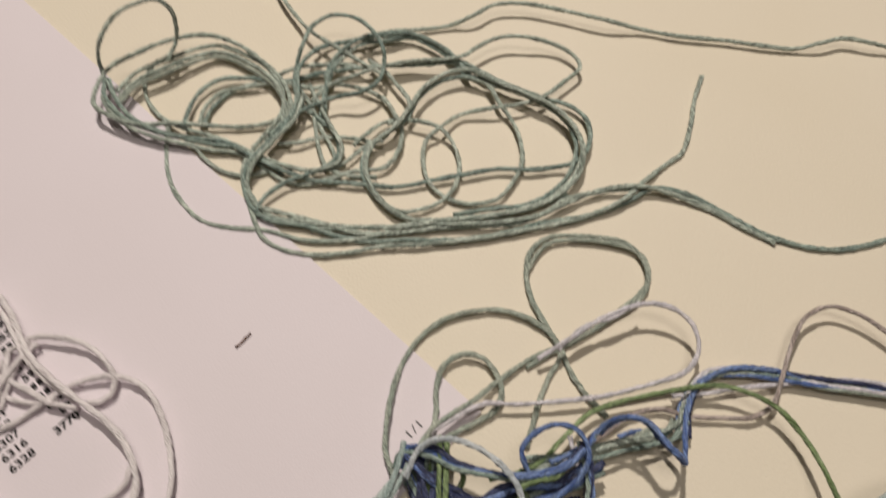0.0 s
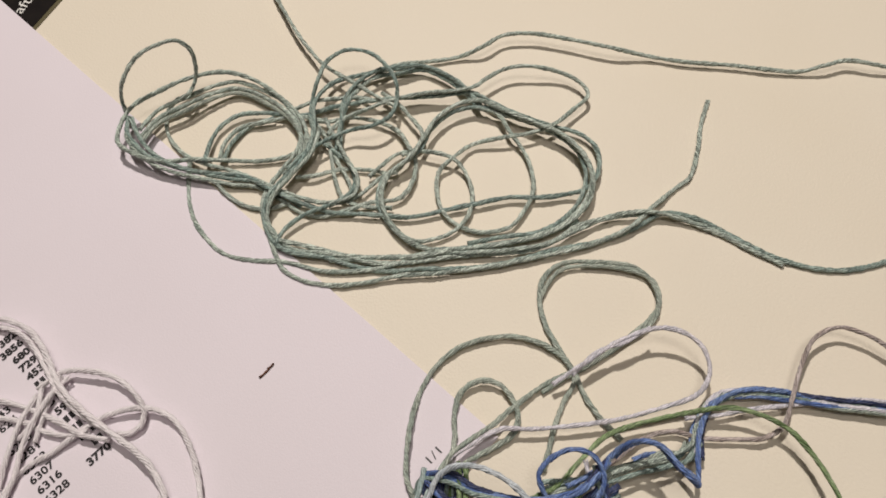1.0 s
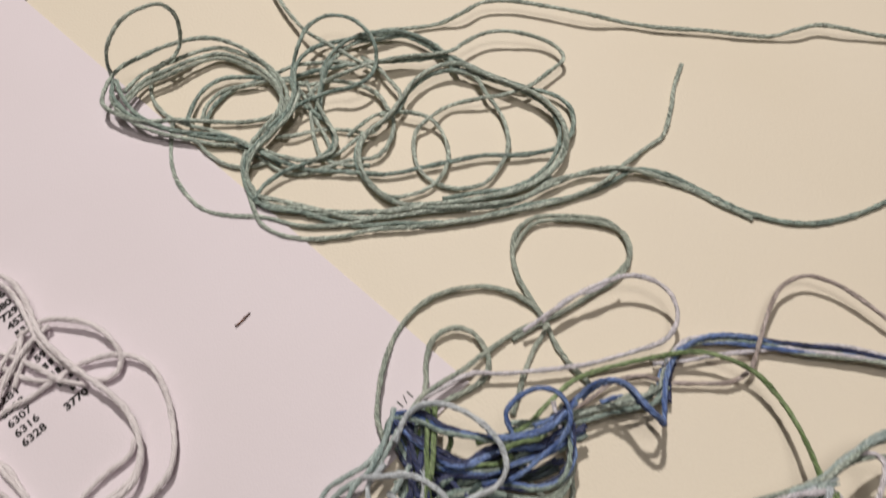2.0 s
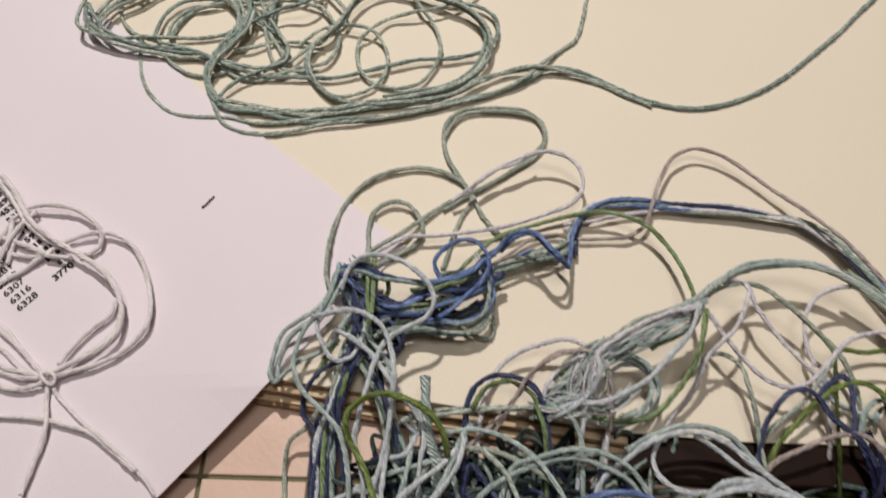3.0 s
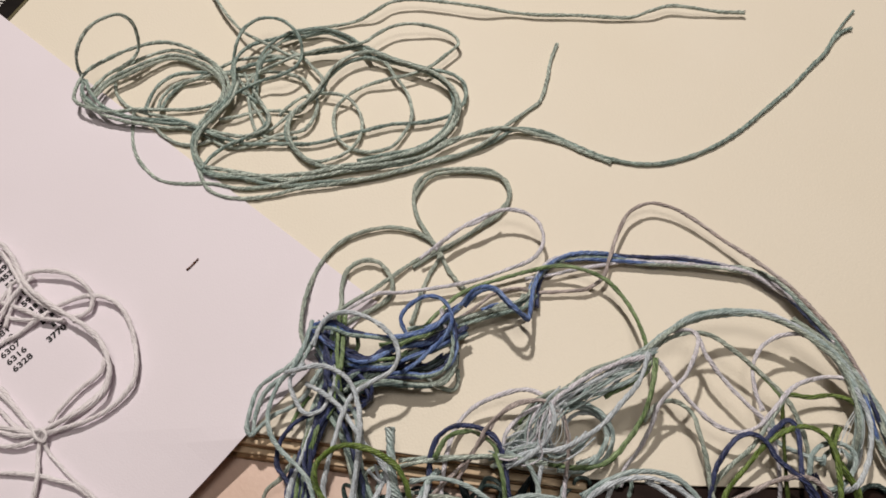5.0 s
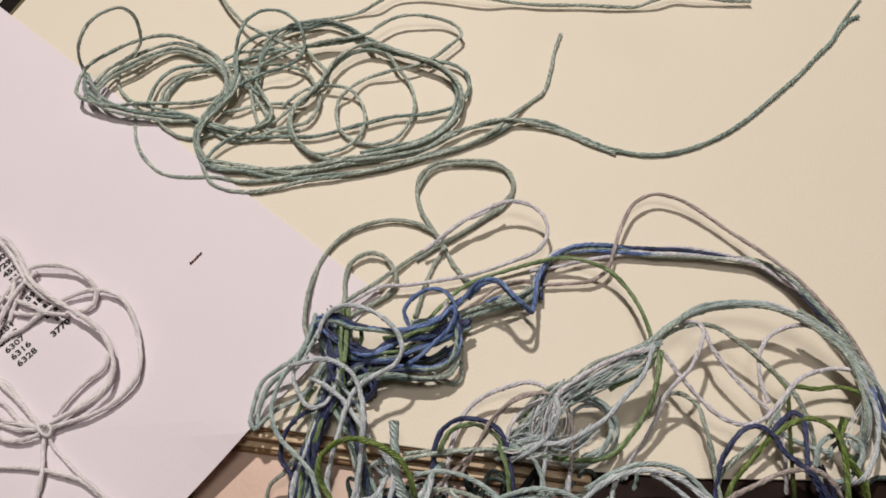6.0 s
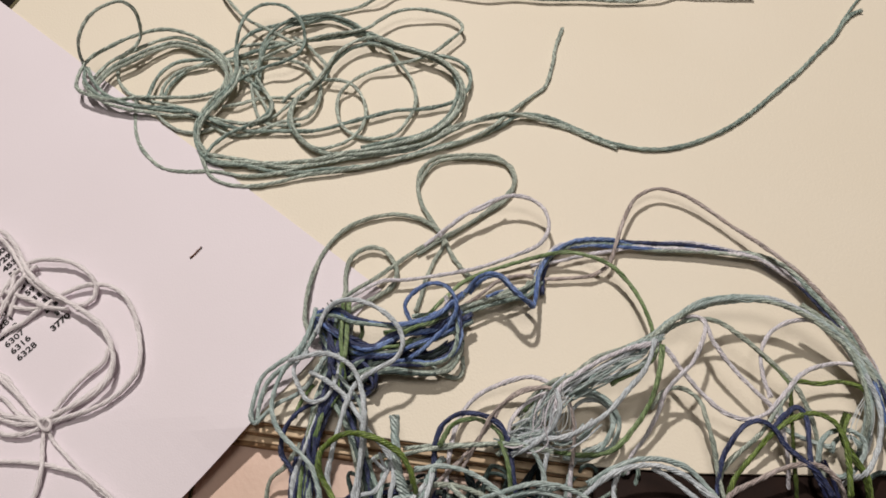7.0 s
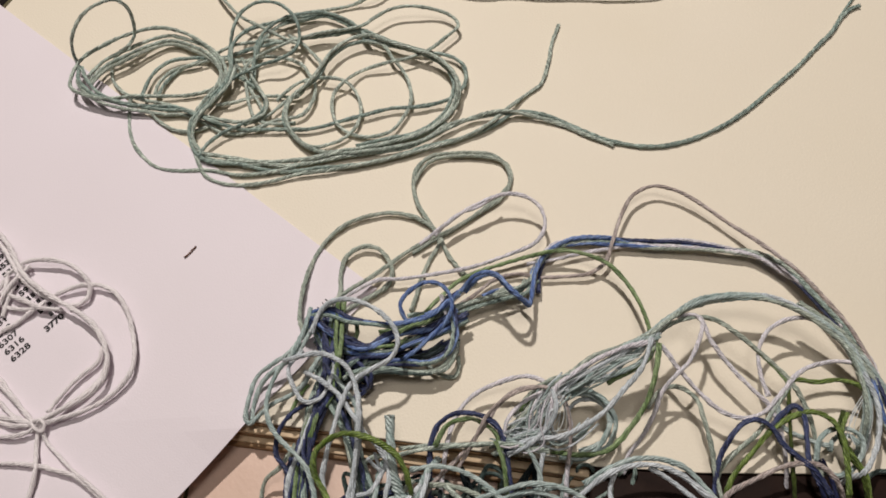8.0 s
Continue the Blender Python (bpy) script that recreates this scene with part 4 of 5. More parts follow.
strand(left_tangle, LEAF, 0.68, [(49.1, -18.4, 9), (49.5, -25.1, 9.9), (49.7, -32.0, 9.9), (48.8, -36.8, 9), (48.5, -41.5, 8), (46.7, -45.4, 7)])
strand(left_tangle, SEA, 1.25, [(63.1, -48.6, 11), (63.5, -54.4, 9.9), (64.0, -60.4, 8.1), (65.7, -66.3, 6.3), (66.4, -74.1, 2.3), (67.0, -81.9, -1.7)])
strand(left_tangle, LEAF, 0.62, [(36.7, -46.8, 2.7), (38.7, -42.4, 4.5), (41.4, -39.0, 5.4)])
strand(left_tangle, NAVY, 0.66, [(48.7, -37.5, 7.2), (43.4, -43.0, 6.3), (38.0, -46.3, 5.4), (35.2, -50.5, 4.5), (34.7, -55.5, 2.7), (37.4, -59.3, 1.8), (39.8, -64.1, 0.9), (40.6, -71.2, -2), (41.8, -79.8, -3), (42.9, -88.1, -4)])
strand(left_tangle, NAVY, 0.66, [(45.7, -34.2, 8.1), (48.4, -40.1, 8.1), (46.0, -45.4, 7.2), (42.9, -51.8, 5.4), (41.8, -58.1, 3.6), (40.9, -65.6, 1.8), (40.8, -74.2, 0), (41.3, -82.6, -1)])
strand(left_tangle, NAVY, 0.62, [(47.0, -41.2, 7.2), (45.0, -46.1, 7.2), (43.0, -51.4, 6.3), (42.4, -55.9, 5.4), (44.5, -62.3, 4.5), (45.3, -70.4, 0.5), (46.1, -78.4, -3.5), (47.6, -86.8, -4.5)])
strand(left_tangle, NAVY, 0.64, [(44.0, -25.1, 8.1), (46.3, -31.6, 9), (48.9, -36.0, 9), (48.6, -41.5, 8.1), (44.7, -47.9, 6.3)])
strand(left_tangle, SAGE, 0.64, [(38.9, -52.7, 0.9), (35.3, -57.9, 0), (31.1, -60.4, -3), (29.8, -65.0, -6), (30.4, -71.4, -8), (31.4, -79.3, -9), (33.6, -89.6, -9.6)])
strand(left_tangle, NAVY, 0.64, [(38.0, -55.9, 1.8), (37.0, -61.0, 0), (36.7, -67.1, -3), (36.6, -74.5, -6), (36.7, -83.4, -8)])
bundle(left_tangle, [NAVY, TEAL_DARK, NAVY, LEAF, SILVER, NAVY, SAGE], 0.62, [(45.9, -20.7, 5.4), (46.2, -28.9, 6.3), (46.3, -36.4, 6.3), (44.9, -43.7, 6.3), (43.4, -50.4, 5.4), (42.0, -56.8, 3.6), (41.3, -63.0, 1.8), (41.0, -70.4, 0), (41.5, -78.9, -1), (42.0, -87.2, -2)], 13, 2.6)
# the darkest of these stand for shade in the gaps
bundle(left_tangle, [TEAL_DARK, DEEP, NAVY, SHADE_FILL, SAGE], 0.6, [(42.6, -32.7, 4.5), (46.5, -40.5, 5.4), (50.2, -47.9, 6.3), (53.7, -56.1, 6.3), (56.9, -63.7, 5.4), (59.8, -72.0, 3.6), (61.0, -79.8, -0.4), (62.7, -87.9, -1.4)], 7, 2.6)
strand(left_tangle, SILVER, 0.66, [(55.3, -44.0, 9), (56.2, -51.2, 9), (55.6, -59.5, 9), (55.2, -67.2, 8.1), (54.8, -74.7, 7.2), (54.7, -84.2, 5.4), (54.4, -92.0, 1.4)])
strand(left_tangle, SILVER, 0.7, [(70.6, -63.6, 7.2), (67.0, -67.8, 8.1), (62.0, -71.7, 8.1), (57.7, -75.8, 8.1), (54.1, -80.3, 7.2), (52.1, -88.1, 3.2)])
strand(left_tangle, SILVER, 0.7, [(72.2, -61.2, 8.1), (70.9, -67.3, 9), (67.9, -72.5, 9), (63.7, -77.7, 9), (61.4, -84.6, 8.1), (60.1, -92.2, 4.1)])
strand(left_tangle, SEA, 0.66, [(67.7, -60.0, 5.4), (74.4, -59.3, 6.3), (81.1, -61.0, 7.2), (87.6, -65.7, 8.1), (92.5, -72.1, 8.1), (95.5, -78.0, 7.2), (97.2, -84.9, 5.4)])
strand(left_tangle, TEAL, 0.66, [(75.8, -63.3, 6.3), (80.5, -68.1, 7.2), (83.7, -74.4, 7.2), (86.1, -80.4, 6.3), (87.3, -88.1, 2.3)])
strand(left_tangle, NAVY, 0.66, [(67.4, -91.7, -3.6), (69.1, -83.3, -2.6), (71.2, -75.2, 1.4), (73.2, -67.0, 5.4), (77.2, -71.5, 5.4), (81.1, -76.6, 5.4), (84.9, -83.7, 4.5), (86.6, -91.4, 0.5)])
strand(left_tangle, TEAL, 0.62, [(64.5, -54.3, 3.6), (71.4, -53.9, 4.5), (81.0, -54.2, 5.4), (89.0, -54.0, 6.3), (94.3, -55.1, 6.3)])
strand(left_tangle, TAUPE, 0.5, [(78.3, -59.1, 3.6), (82.4, -53.4, 7.2), (85.8, -48.0, 9.9), (89.8, -45.0, 12), (94.5, -43.2, 13), (99.1, -42.9, 13), (102.9, -46.1, 12), (104.2, -51.2, 9), (103.4, -58.3, 5.4)])
strand(left_tangle, SEA, 0.64, [(42.4, -90.6, -1.4), (44.3, -82.1, -0.4), (47.0, -73.9, 3.6), (52.3, -70.4, 5.4), (60.2, -68.0, 6.3), (68.0, -66.6, 6.3), (71.2, -74.7, 2.3), (74.4, -82.7, -1.7), (77.7, -91.1, -2.7)])
strand(left_tangle, SILVER, 0.64, [(39.8, -84.5, -1.3), (41.8, -76.3, 2.7), (45.7, -73.9, 3.6), (49.7, -72.8, 4.5), (53.8, -74.3, 4.5), (56.8, -79.1, 4.5), (58.0, -87.0, 0.5)])
strand(left_tangle, SILVER, 0.6, [(49.4, -91.5, -2.7), (50.8, -83.0, -1.7), (52.8, -74.9, 2.3), (54.9, -66.7, 6.3), (58.9, -65.6, 7.2), (61.3, -61.6, 7.2), (62.4, -57.5, 7.2), (60.9, -54.8, 7.2)])
strand(left_tangle, SILVER, 0.4, [(61.3, -60.9, 7.2), (59.4, -59.5, 9), (58.7, -58.5, 11)])
strand(left_tangle, SILVER, 0.4, [(61.5, -60.9, 7.2), (60.3, -58.8, 9), (60.2, -57.7, 11)])
strand(left_tangle, SEA, 0.78, [(74.2, -56.8, 4), (72.0, -60.1, 6), (69.2, -67.5, 7), (66.0, -74.3, 6), (63.1, -80.6, 3), (60.2, -86.6, -2)])
strand(left_tangle, SEA, 0.72, [(62.6, -55.8, 4), (61.0, -59.9, 6), (60.3, -67.1, 7), (58.7, -74.4, 6), (57.3, -81.3, 3)])
strand(left_tangle, SAGE, 0.7, [(71.7, -63.1, 4), (77.1, -63.6, 6), (85.0, -66.5, 7), (92.0, -71.3, 6), (94.4, -78.4, 3), (95.0, -84.9, -2)])
strand(left_tangle, TEAL, 0.68, [(68.2, -61.7, 3), (64.6, -66.3, 5), (61.0, -72.3, 5.5), (56.0, -78.4, 4), (51.0, -84.4, -1)])
strand(left_tangle, SEA, 0.66, [(102.6, -63.2, 5), (93.4, -65.3, 6.5), (84.3, -68.0, 7), (76.6, -72.3, 6), (72.0, -78.6, 3), (69.2, -85.2, -2)])
centre_tangle = empty("thread_tangle", (0.10, -0.04, 0.0), "tangled pale sea-green and silver floss beside the dark rail", "embroidery thread")
bundle(centre_tangle, [SEA, SAGE, SEA, SILVER, TEAL, SEA], 0.6, [(168.6, -54.7, -2), (169.6, -52.0, 2), (170.2, -47.4, 6.6), (170.4, -41.7, 8.3), (169.4, -36.6, 9.5), (167.2, -31.8, 10.1), (163.1, -27.3, 10.6), (158.0, -23.4, 11.2), (152.8, -20.7, 11.2), (147.3, -19.7, 11.2), (141.1, -20.0, 11.2), (134.3, -22.5, 12.9), (128.3, -26.7, 14.6), (123.3, -31.1, 15), (118.2, -34.3, 14), (110.4, -37.5, 13), (104.5, -40.9, 11), (99.2, -44.0, 9.3), (95.2, -47.9, 7.6), (91.2, -52.0, 6), (87.9, -55.2, 4.2)], 6, 2.3, pinch=14)
bundle(centre_tangle, [SILVER, SEA, LILAC, SEA], 0.24, [(104.4, -41.5, 12), (100.5, -44.3, 12), (97.8, -48.6, 11), (97.1, -52.6, 9), (93.2, -54.3, 8), (89.3, -53.4, 7)], 12, 3.2)
bundle(centre_tangle, [SEA, SILVER], 0.24, [(90.0, -52.3, 8), (93.9, -51.3, 9), (97.7, -51.9, 9), (101.5, -53.6, 8), (104.8, -52.6, 7), (108.7, -48.9, 8)], 10, 2.6)
bundle(centre_tangle, [SEA, SILVER, SEA], 0.22, [(125.0, -30.6, 15), (119.5, -34.1, 14), (111.6, -37.8, 13), (105.1, -41.5, 12), (100.5, -43.9, 11)], 10, 2.8, pinch=2)
bundle(centre_tangle, [SAGE, TEAL, SEA, LEAF], 0.6, [(125.0, -29.1, 14), (122.0, -35.8, 13), (114.9, -39.1, 11), (107.8, -40.5, 10), (101.3, -41.6, 9.3), (96.6, -43.8, 7.6), (93.3, -47.7, 6)], 5, 2.0, pinch=2)
strand(centre_tangle, LILAC, 0.64, [(123.7, -33.3, 17), (116.7, -34.6, 16), (110.2, -37.2, 15), (105.0, -40.2, 14), (101.1, -43.6, 14), (100.4, -46.6, 13), (99.4, -49.9, 11), (97.7, -53.3, 9.3)])
strand(centre_tangle, LEAF, 0.68, [(124.8, -33.1, 15), (123.6, -39.6, 14), (121.7, -45.2, 11), (117.7, -51.0, 8.5), (112.5, -55.7, 6.8), (105.9, -56.6, 6), (99.6, -55.4, 5.1)])
strand(centre_tangle, LEAF, 0.66, [(123.4, -35.1, 13), (118.2, -38.4, 11), (113.0, -40.8, 10)])
strand(centre_tangle, SILVER, 0.66, [(122.9, -33.0, 18), (120.4, -39.4, 17), (116.0, -44.4, 16), (111.4, -49.3, 15), (107.0, -52.2, 14), (102.0, -54.1, 12), (95.8, -54.0, 10), (91.3, -55.1, 8.5)])
strand(centre_tangle, SEA, 0.64, [(100.6, -42.2, 10), (108.3, -42.4, 10), (112.7, -45.2, 9.3), (114.6, -49.4, 7.6), (112.6, -54.2, 6), (107.2, -56.9, 5.1), (101.5, -56.9, 5.1)])
strand(centre_tangle, SEA, 0.64, [(102.5, -43.3, 9.3), (109.0, -43.3, 8.5), (112.5, -46.1, 7.6), (113.1, -49.9, 6.8), (111.2, -53.3, 5.1), (106.0, -55.3, 5.1)])
strand(centre_tangle, SEA, 0.6, [(114.1, -47.2, 6.8), (112.5, -51.2, 6.8), (109.8, -55.3, 5.1), (104.7, -57.0, 4.2), (102.0, -65.0, 0.2), (99.2, -73.0, -3.8), (96.5, -81.4, -4.8)])
strand(centre_tangle, LILAC, 0.64, [(73.2, -86.3, -3), (73.6, -78.1, -2), (74.1, -69.6, -1), (74.8, -61.6, 3), (75.9, -52.3, 3), (78.2, -45.5, 3.6), (82.2, -41.4, 4.8), (88.3, -39.1, 6.6), (95.4, -38.4, 8.4), (100.2, -41.0, 9), (102.8, -43.8, 8.4), (104.1, -48.3, 7.2), (104.3, -53.1, 5.4), (103.4, -59.1, 3.6), (102.8, -67.0, -0.4), (102.1, -75.5, -1.4), (101.5, -83.6, -2.4)])
strand(centre_tangle, TAUPE, 0.6, [(65.4, -80.7, -2), (68.3, -72.2, -1), (71.6, -64.2, 3), (80.1, -55.4, 4.8), (84.1, -50.6, 6.6), (88.1, -45.2, 8.4), (93.4, -42.0, 9.6), (98.9, -41.8, 9.6)])
strand(centre_tangle, LILAC, 0.6, [(89.0, -54.6, 6.8), (90.1, -49.3, 8.5), (92.8, -46.0, 9.3), (96.8, -43.6, 10), (100.5, -42.5, 11)])
strand(centre_tangle, SILVER, 0.6, [(103.8, -46.0, 5.1), (106.5, -43.8, 6), (110.4, -43.8, 6.8), (112.9, -45.1, 6.8)])
strand(centre_tangle, NAVY, 0.72, [(71.3, -83.8, -4.5), (71.3, -75.5, -3.5), (71.6, -67.4, 0.5), (72.0, -59.4, 4.5), (72.5, -53.6, 6.5), (74.4, -50.0, 8), (78.2, -47.8, 9), (82.8, -47.9, 9), (86.8, -49.9, 8.5), (89.3, -54.3, 7.5), (90.4, -62.1, 6), (91.1, -69.3, 4.5), (91.3, -77.0, 0.5), (91.5, -84.6, -3.5)])
strand(centre_tangle, LEAF, 0.62, [(73.3, -55.5, 9.3), (76.6, -51.3, 12), (80.5, -50.3, 13), (83.8, -49.0, 7), (87.2, -51.5, 7), (88.6, -55.7, 6)])
strand(centre_tangle, TEAL, 0.6, [(48.2, -82.6, -3.9), (50.9, -74.1, -2.9), (54.3, -65.9, 1.1), (57.6, -57.7, 5.1), (64.5, -56.9, 6.8), (71.1, -55.7, 7.6), (80.3, -55.2, 8.5), (88.7, -55.1, 9.3), (94.5, -55.6, 9.3), (99.5, -56.3, 8.5)])
strand(centre_tangle, LEAF, 0.62, [(87.5, -54.3, 10), (89.1, -58.6, 9.3), (89.8, -63.8, 7.6), (90.0, -71.5, 3.6), (90.2, -79.2, -0.4), (90.5, -87.2, -1.4)])
strand(centre_tangle, SEA, 0.62, [(90.0, -53.8, 9.3), (94.4, -56.0, 9.3), (96.9, -60.2, 8.5), (97.4, -64.8, 6.8), (97.6, -72.5, 2.8), (97.7, -80.1, -1.2)])
strand(centre_tangle, SILVER, 0.6, [(97.7, -51.6, 10), (98.0, -56.4, 8.5), (97.1, -61.6, 6.8), (96.6, -69.4, 2.8), (96.0, -77.2, -1.2), (95.5, -85.3, -2.2)])
strand(centre_tangle, SILVER, 0.6, [(100.4, -43.6, 14), (101.2, -47.6, 14), (99.6, -51.6, 12), (94.5, -55.5, 10), (90.0, -56.8, 7.6)])
strand(centre_tangle, LILAC, 0.58, [(131.0, -24.8, 12.9), (134.5, -24.7, 12), (135.8, -26.3, 11.7), (134.8, -30.3, 11.6), (131.9, -36.0, 11.4), (127.8, -40.1, 10.9), (125.5, -42.7, 9), (123.6, -47.2, 6), (120.6, -51.8, 3), (117.6, -54.9, 0), (116.0, -60.3, -3)])
strand(centre_tangle, SEA, 0.66, [(73.6, -91.8, -2.2), (76.4, -83.4, -1.2), (79.4, -75.4, 2.8), (82.4, -67.3, 6.8), (88.2, -65.4, 8.5), (94.6, -64.0, 10), (101.5, -64.6, 10), (107.1, -67.2, 9.3), (110.7, -71.8, 7.6), (112.7, -75.8, 6), (113.4, -83.2, 3.4), (113.8, -90.8, -0.6)])
strand(centre_tangle, SEA, 0.64, [(78.3, -84.5, -2), (81.0, -76.5, 2), (83.7, -68.4, 6), (88.8, -66.6, 7.6), (95.2, -65.3, 8.5), (102.2, -66.8, 7.6), (107.2, -69.4, 6.8), (110.2, -73.7, 5.1), (111.6, -81.6, 1.1), (113.0, -89.3, -2.9)])
strand(centre_tangle, BLUE, 0.7, [(88.8, -87.8, 4.5), (90.5, -80.2, 8.5), (93.6, -76.4, 10), (97.9, -74.2, 12), (102.8, -73.2, 13), (107.7, -73.1, 12), (112.1, -74.2, 10), (117.2, -77.1, 6.8), (119.5, -84.8, 2.8)])
strand(centre_tangle, LILAC, 0.66, [(90.1, -87.0, 3.6), (92.4, -79.4, 7.6), (96.7, -76.0, 9.3), (102.3, -74.3, 10), (108.5, -73.9, 10), (112.8, -74.7, 9.3), (116.5, -77.7, 6.8), (118.2, -85.4, 2.8)])
strand(centre_tangle, BLUE, 0.62, [(100.4, -88.2, 0.5), (101.7, -80.5, 4.5), (103.1, -72.7, 8.5), (105.6, -75.4, 6.8), (105.9, -79.8, 4.2), (106.0, -87.5, 0.2)])
strand(centre_tangle, SILVER, 0.7, [(96.2, -84.9, -2), (98.9, -76.9, 2), (101.6, -69.0, 6), (106.8, -64.9, 7.6), (110.6, -62.3, 9.3), (115.7, -60.3, 10), (122.0, -59.9, 10), (127.6, -61.8, 9.3), (132.2, -65.6, 8.5), (137.5, -69.4, 7.6), (143.2, -72.9, 6.8), (148.8, -77.3, 6), (154.0, -84.0, 4.2)])
strand(centre_tangle, SEA, 0.68, [(106.9, -63.3, 6.8), (112.1, -60.3, 8.5), (117.2, -58.4, 9.3), (122.9, -58.1, 9.3), (128.6, -59.8, 8.4), (132.3, -63.2, 6.8), (135.6, -67.5, 6), (137.3, -75.3, 2), (139.0, -83.1, -2)])
strand(centre_tangle, SILVER, 0.62, [(120.9, -59.7, 9.3), (125.1, -62.4, 8.5), (130.4, -66.7, 7.6), (136.3, -70.5, 6.8), (139.2, -78.2, 2.8), (142.1, -85.9, -1.2)])
strand(centre_tangle, SILVER, 0.66, [(113.7, -60.5, 7.6), (112.4, -65.0, 6.8), (114.1, -69.1, 6.8), (118.9, -71.6, 6.8), (123.2, -71.5, 6.8), (127.5, -73.2, 6), (129.5, -80.9, 2), (131.5, -88.6, -2)])
bundle(centre_tangle, [SILVER, LILAC, SILVER], 0.66, [(120.7, -89.5, -0.6), (121.1, -81.9, 3.4), (121.8, -73.6, 7.6), (124.6, -70.8, 10), (130.5, -70.4, 11), (137.1, -72.5, 10), (142.8, -75.4, 9.3), (148.8, -79.2, 6.8), (152.3, -85.3, 5.1)], 4, 1.5)
strand(centre_tangle, SEA, 0.66, [(125.2, -89.3, -2.3), (125.6, -81.5, 1.7), (126.0, -74.0, 6.8), (127.4, -71.1, 9.3), (132.0, -70.0, 10), (134.1, -77.7, 6), (136.3, -85.3, 2)])
strand(centre_tangle, LEAF, 0.6, [(119.2, -89.5, -1), (120.2, -81.3, 0), (121.1, -74.5, 3.4), (121.9, -71.6, 6.8), (122.2, -79.3, 2.8), (122.6, -87.1, -1.2)])
strand(centre_tangle, TEAL, 0.62, [(113.0, -63.2, 4.2), (112.2, -69.1, 1.7), (111.4, -76.0, -2), (111.5, -84.2, -5)])
strand(centre_tangle, NAVY, 0.62, [(94.8, -90.7, -3.5), (97.6, -82.3, -2.5), (100.5, -73.6, -1.5), (103.3, -65.4, 2.5), (108.3, -70.2, 0.85), (112.8, -74.7, -2), (115.8, -81.7, -5), (116.7, -90.2, -5)])
strand(centre_tangle, SAGE, 0.6, [(109.4, -86.7, -5), (111.5, -78.1, -4), (115.0, -73.2, -3), (121.7, -70.5, -3), (129.5, -71.5, -4), (134.5, -76.2, -6), (135.7, -85.1, -5)])
right_tangle = empty("thread_tangle", (0.16, -0.04, 0.0), "high arching tangle of sea-green, navy and moss floss", "embroidery thread")
bundle(right_tangle, [SEA, SAGE, SEA, SILVER, SAGE, SEA], 0.58, [(116.3, -35.7, 13), (119.4, -33.4, 14), (123.3, -31.1, 15), (128.3, -26.7, 14.6), (134.3, -22.5, 12.9), (141.1, -20.0, 11.2), (147.3, -19.7, 11.2), (152.8, -20.7, 11.2), (158.0, -23.4, 11.2), (163.1, -27.3, 10.6), (167.2, -31.8, 10.1), (169.4, -36.6, 9.5), (170.4, -41.7, 8.3), (170.2, -47.4, 6.6), (169.6, -52.0, 2), (168.6, -54.7, -2)], 2, 0.8)
bundle(right_tangle, [SAGE, SEA, SAGE, SILVER], 0.58, [(158.3, -22.1, 10.6), (164.5, -27.8, 10.1), (169.3, -33.4, 9.5), (173.6, -42.0, 8.3), (176.5, -50.2, 7.2), (181.0, -57.8, 5), (186.4, -64.0, 2.5), (193.2, -71.0, 1.5)], 5, 1.3)
strand(right_tangle, SAGE, 0.62, [(121.2, -32.4, 12), (125.2, -29.5, 13), (130.1, -26.3, 12.3), (135.4, -24.9, 11.4), (139.4, -25.4, 10.1), (143.3, -28.4, 9.8), (147.4, -32.2, 9.2), (151.4, -36.2, 8.3), (154.3, -39.5, 7.7), (156.7, -44.3, 6.6), (158.1, -49.2, 5), (159.3, -54.8, 1), (159.6, -61.3, -3)])
strand(right_tangle, LEAF, 0.5, [(134.7, -24.9, 11.2), (139.5, -25.6, 9.9), (143.4, -28.6, 9.5), (147.4, -32.3, 8.9), (151.5, -36.4, 8.1), (154.1, -39.7, 7.2)])
strand(right_tangle, LILAC, 0.58, [(130.3, -25.6, 12.2), (133.9, -24.8, 11.9), (135.9, -26.2, 11.4), (137.4, -30.7, 10.6), (141.5, -36.9, 8.9), (145.8, -42.0, 8), (148.8, -45.2, 7.2), (150.6, -49.5, 6), (151.8, -55.4, 3), (152.1, -63.1, -2)])
strand(right_tangle, LILAC, 0.6, [(121.1, -32.8, 13), (125.3, -32.7, 12.5), (129.1, -37.6, 10.7), (133.4, -42.6, 8.8), (138.3, -46.8, 7.5), (143.2, -48.2, 7.2), (147.8, -46.6, 7.2), (152.1, -42.4, 7.6), (156.7, -37.7, 8.1), (162.2, -35.6, 8.6), (167.1, -35.6, 8.9), (170.3, -36.8, 8.6), (171.5, -40.7, 7.7)])
strand(right_tangle, LILAC, 0.58, [(163.7, -26.9, 10.1), (159.2, -25.0, 10.1), (154.3, -25.7, 9.5), (150.6, -28.4, 8.9), (148.4, -33.1, 8.1), (148.3, -38.5, 7.2), (149.3, -43.1, 6.6)])
strand(right_tangle, SAGE, 0.62, [(122.1, -45.3, 5.4), (125.8, -41.4, 7.2), (129.3, -40.9, 7.8), (133.0, -43.5, 7.6), (134.2, -48.3, 7.4), (135.2, -54.3, 6), (135.7, -60.5, 4.2), (137.0, -66.9, 2.4), (137.7, -74.5, -1.6), (137.7, -82.5, -2.6)])
strand(right_tangle, MOSS, 0.6, [(154.7, -39.5, 7.5), (156.2, -39.3, 7.6), (159.9, -40.1, 8.1), (164.7, -39.7, 8.3), (168.8, -41.1, 8.3), (170.2, -43.4, 7.7)])
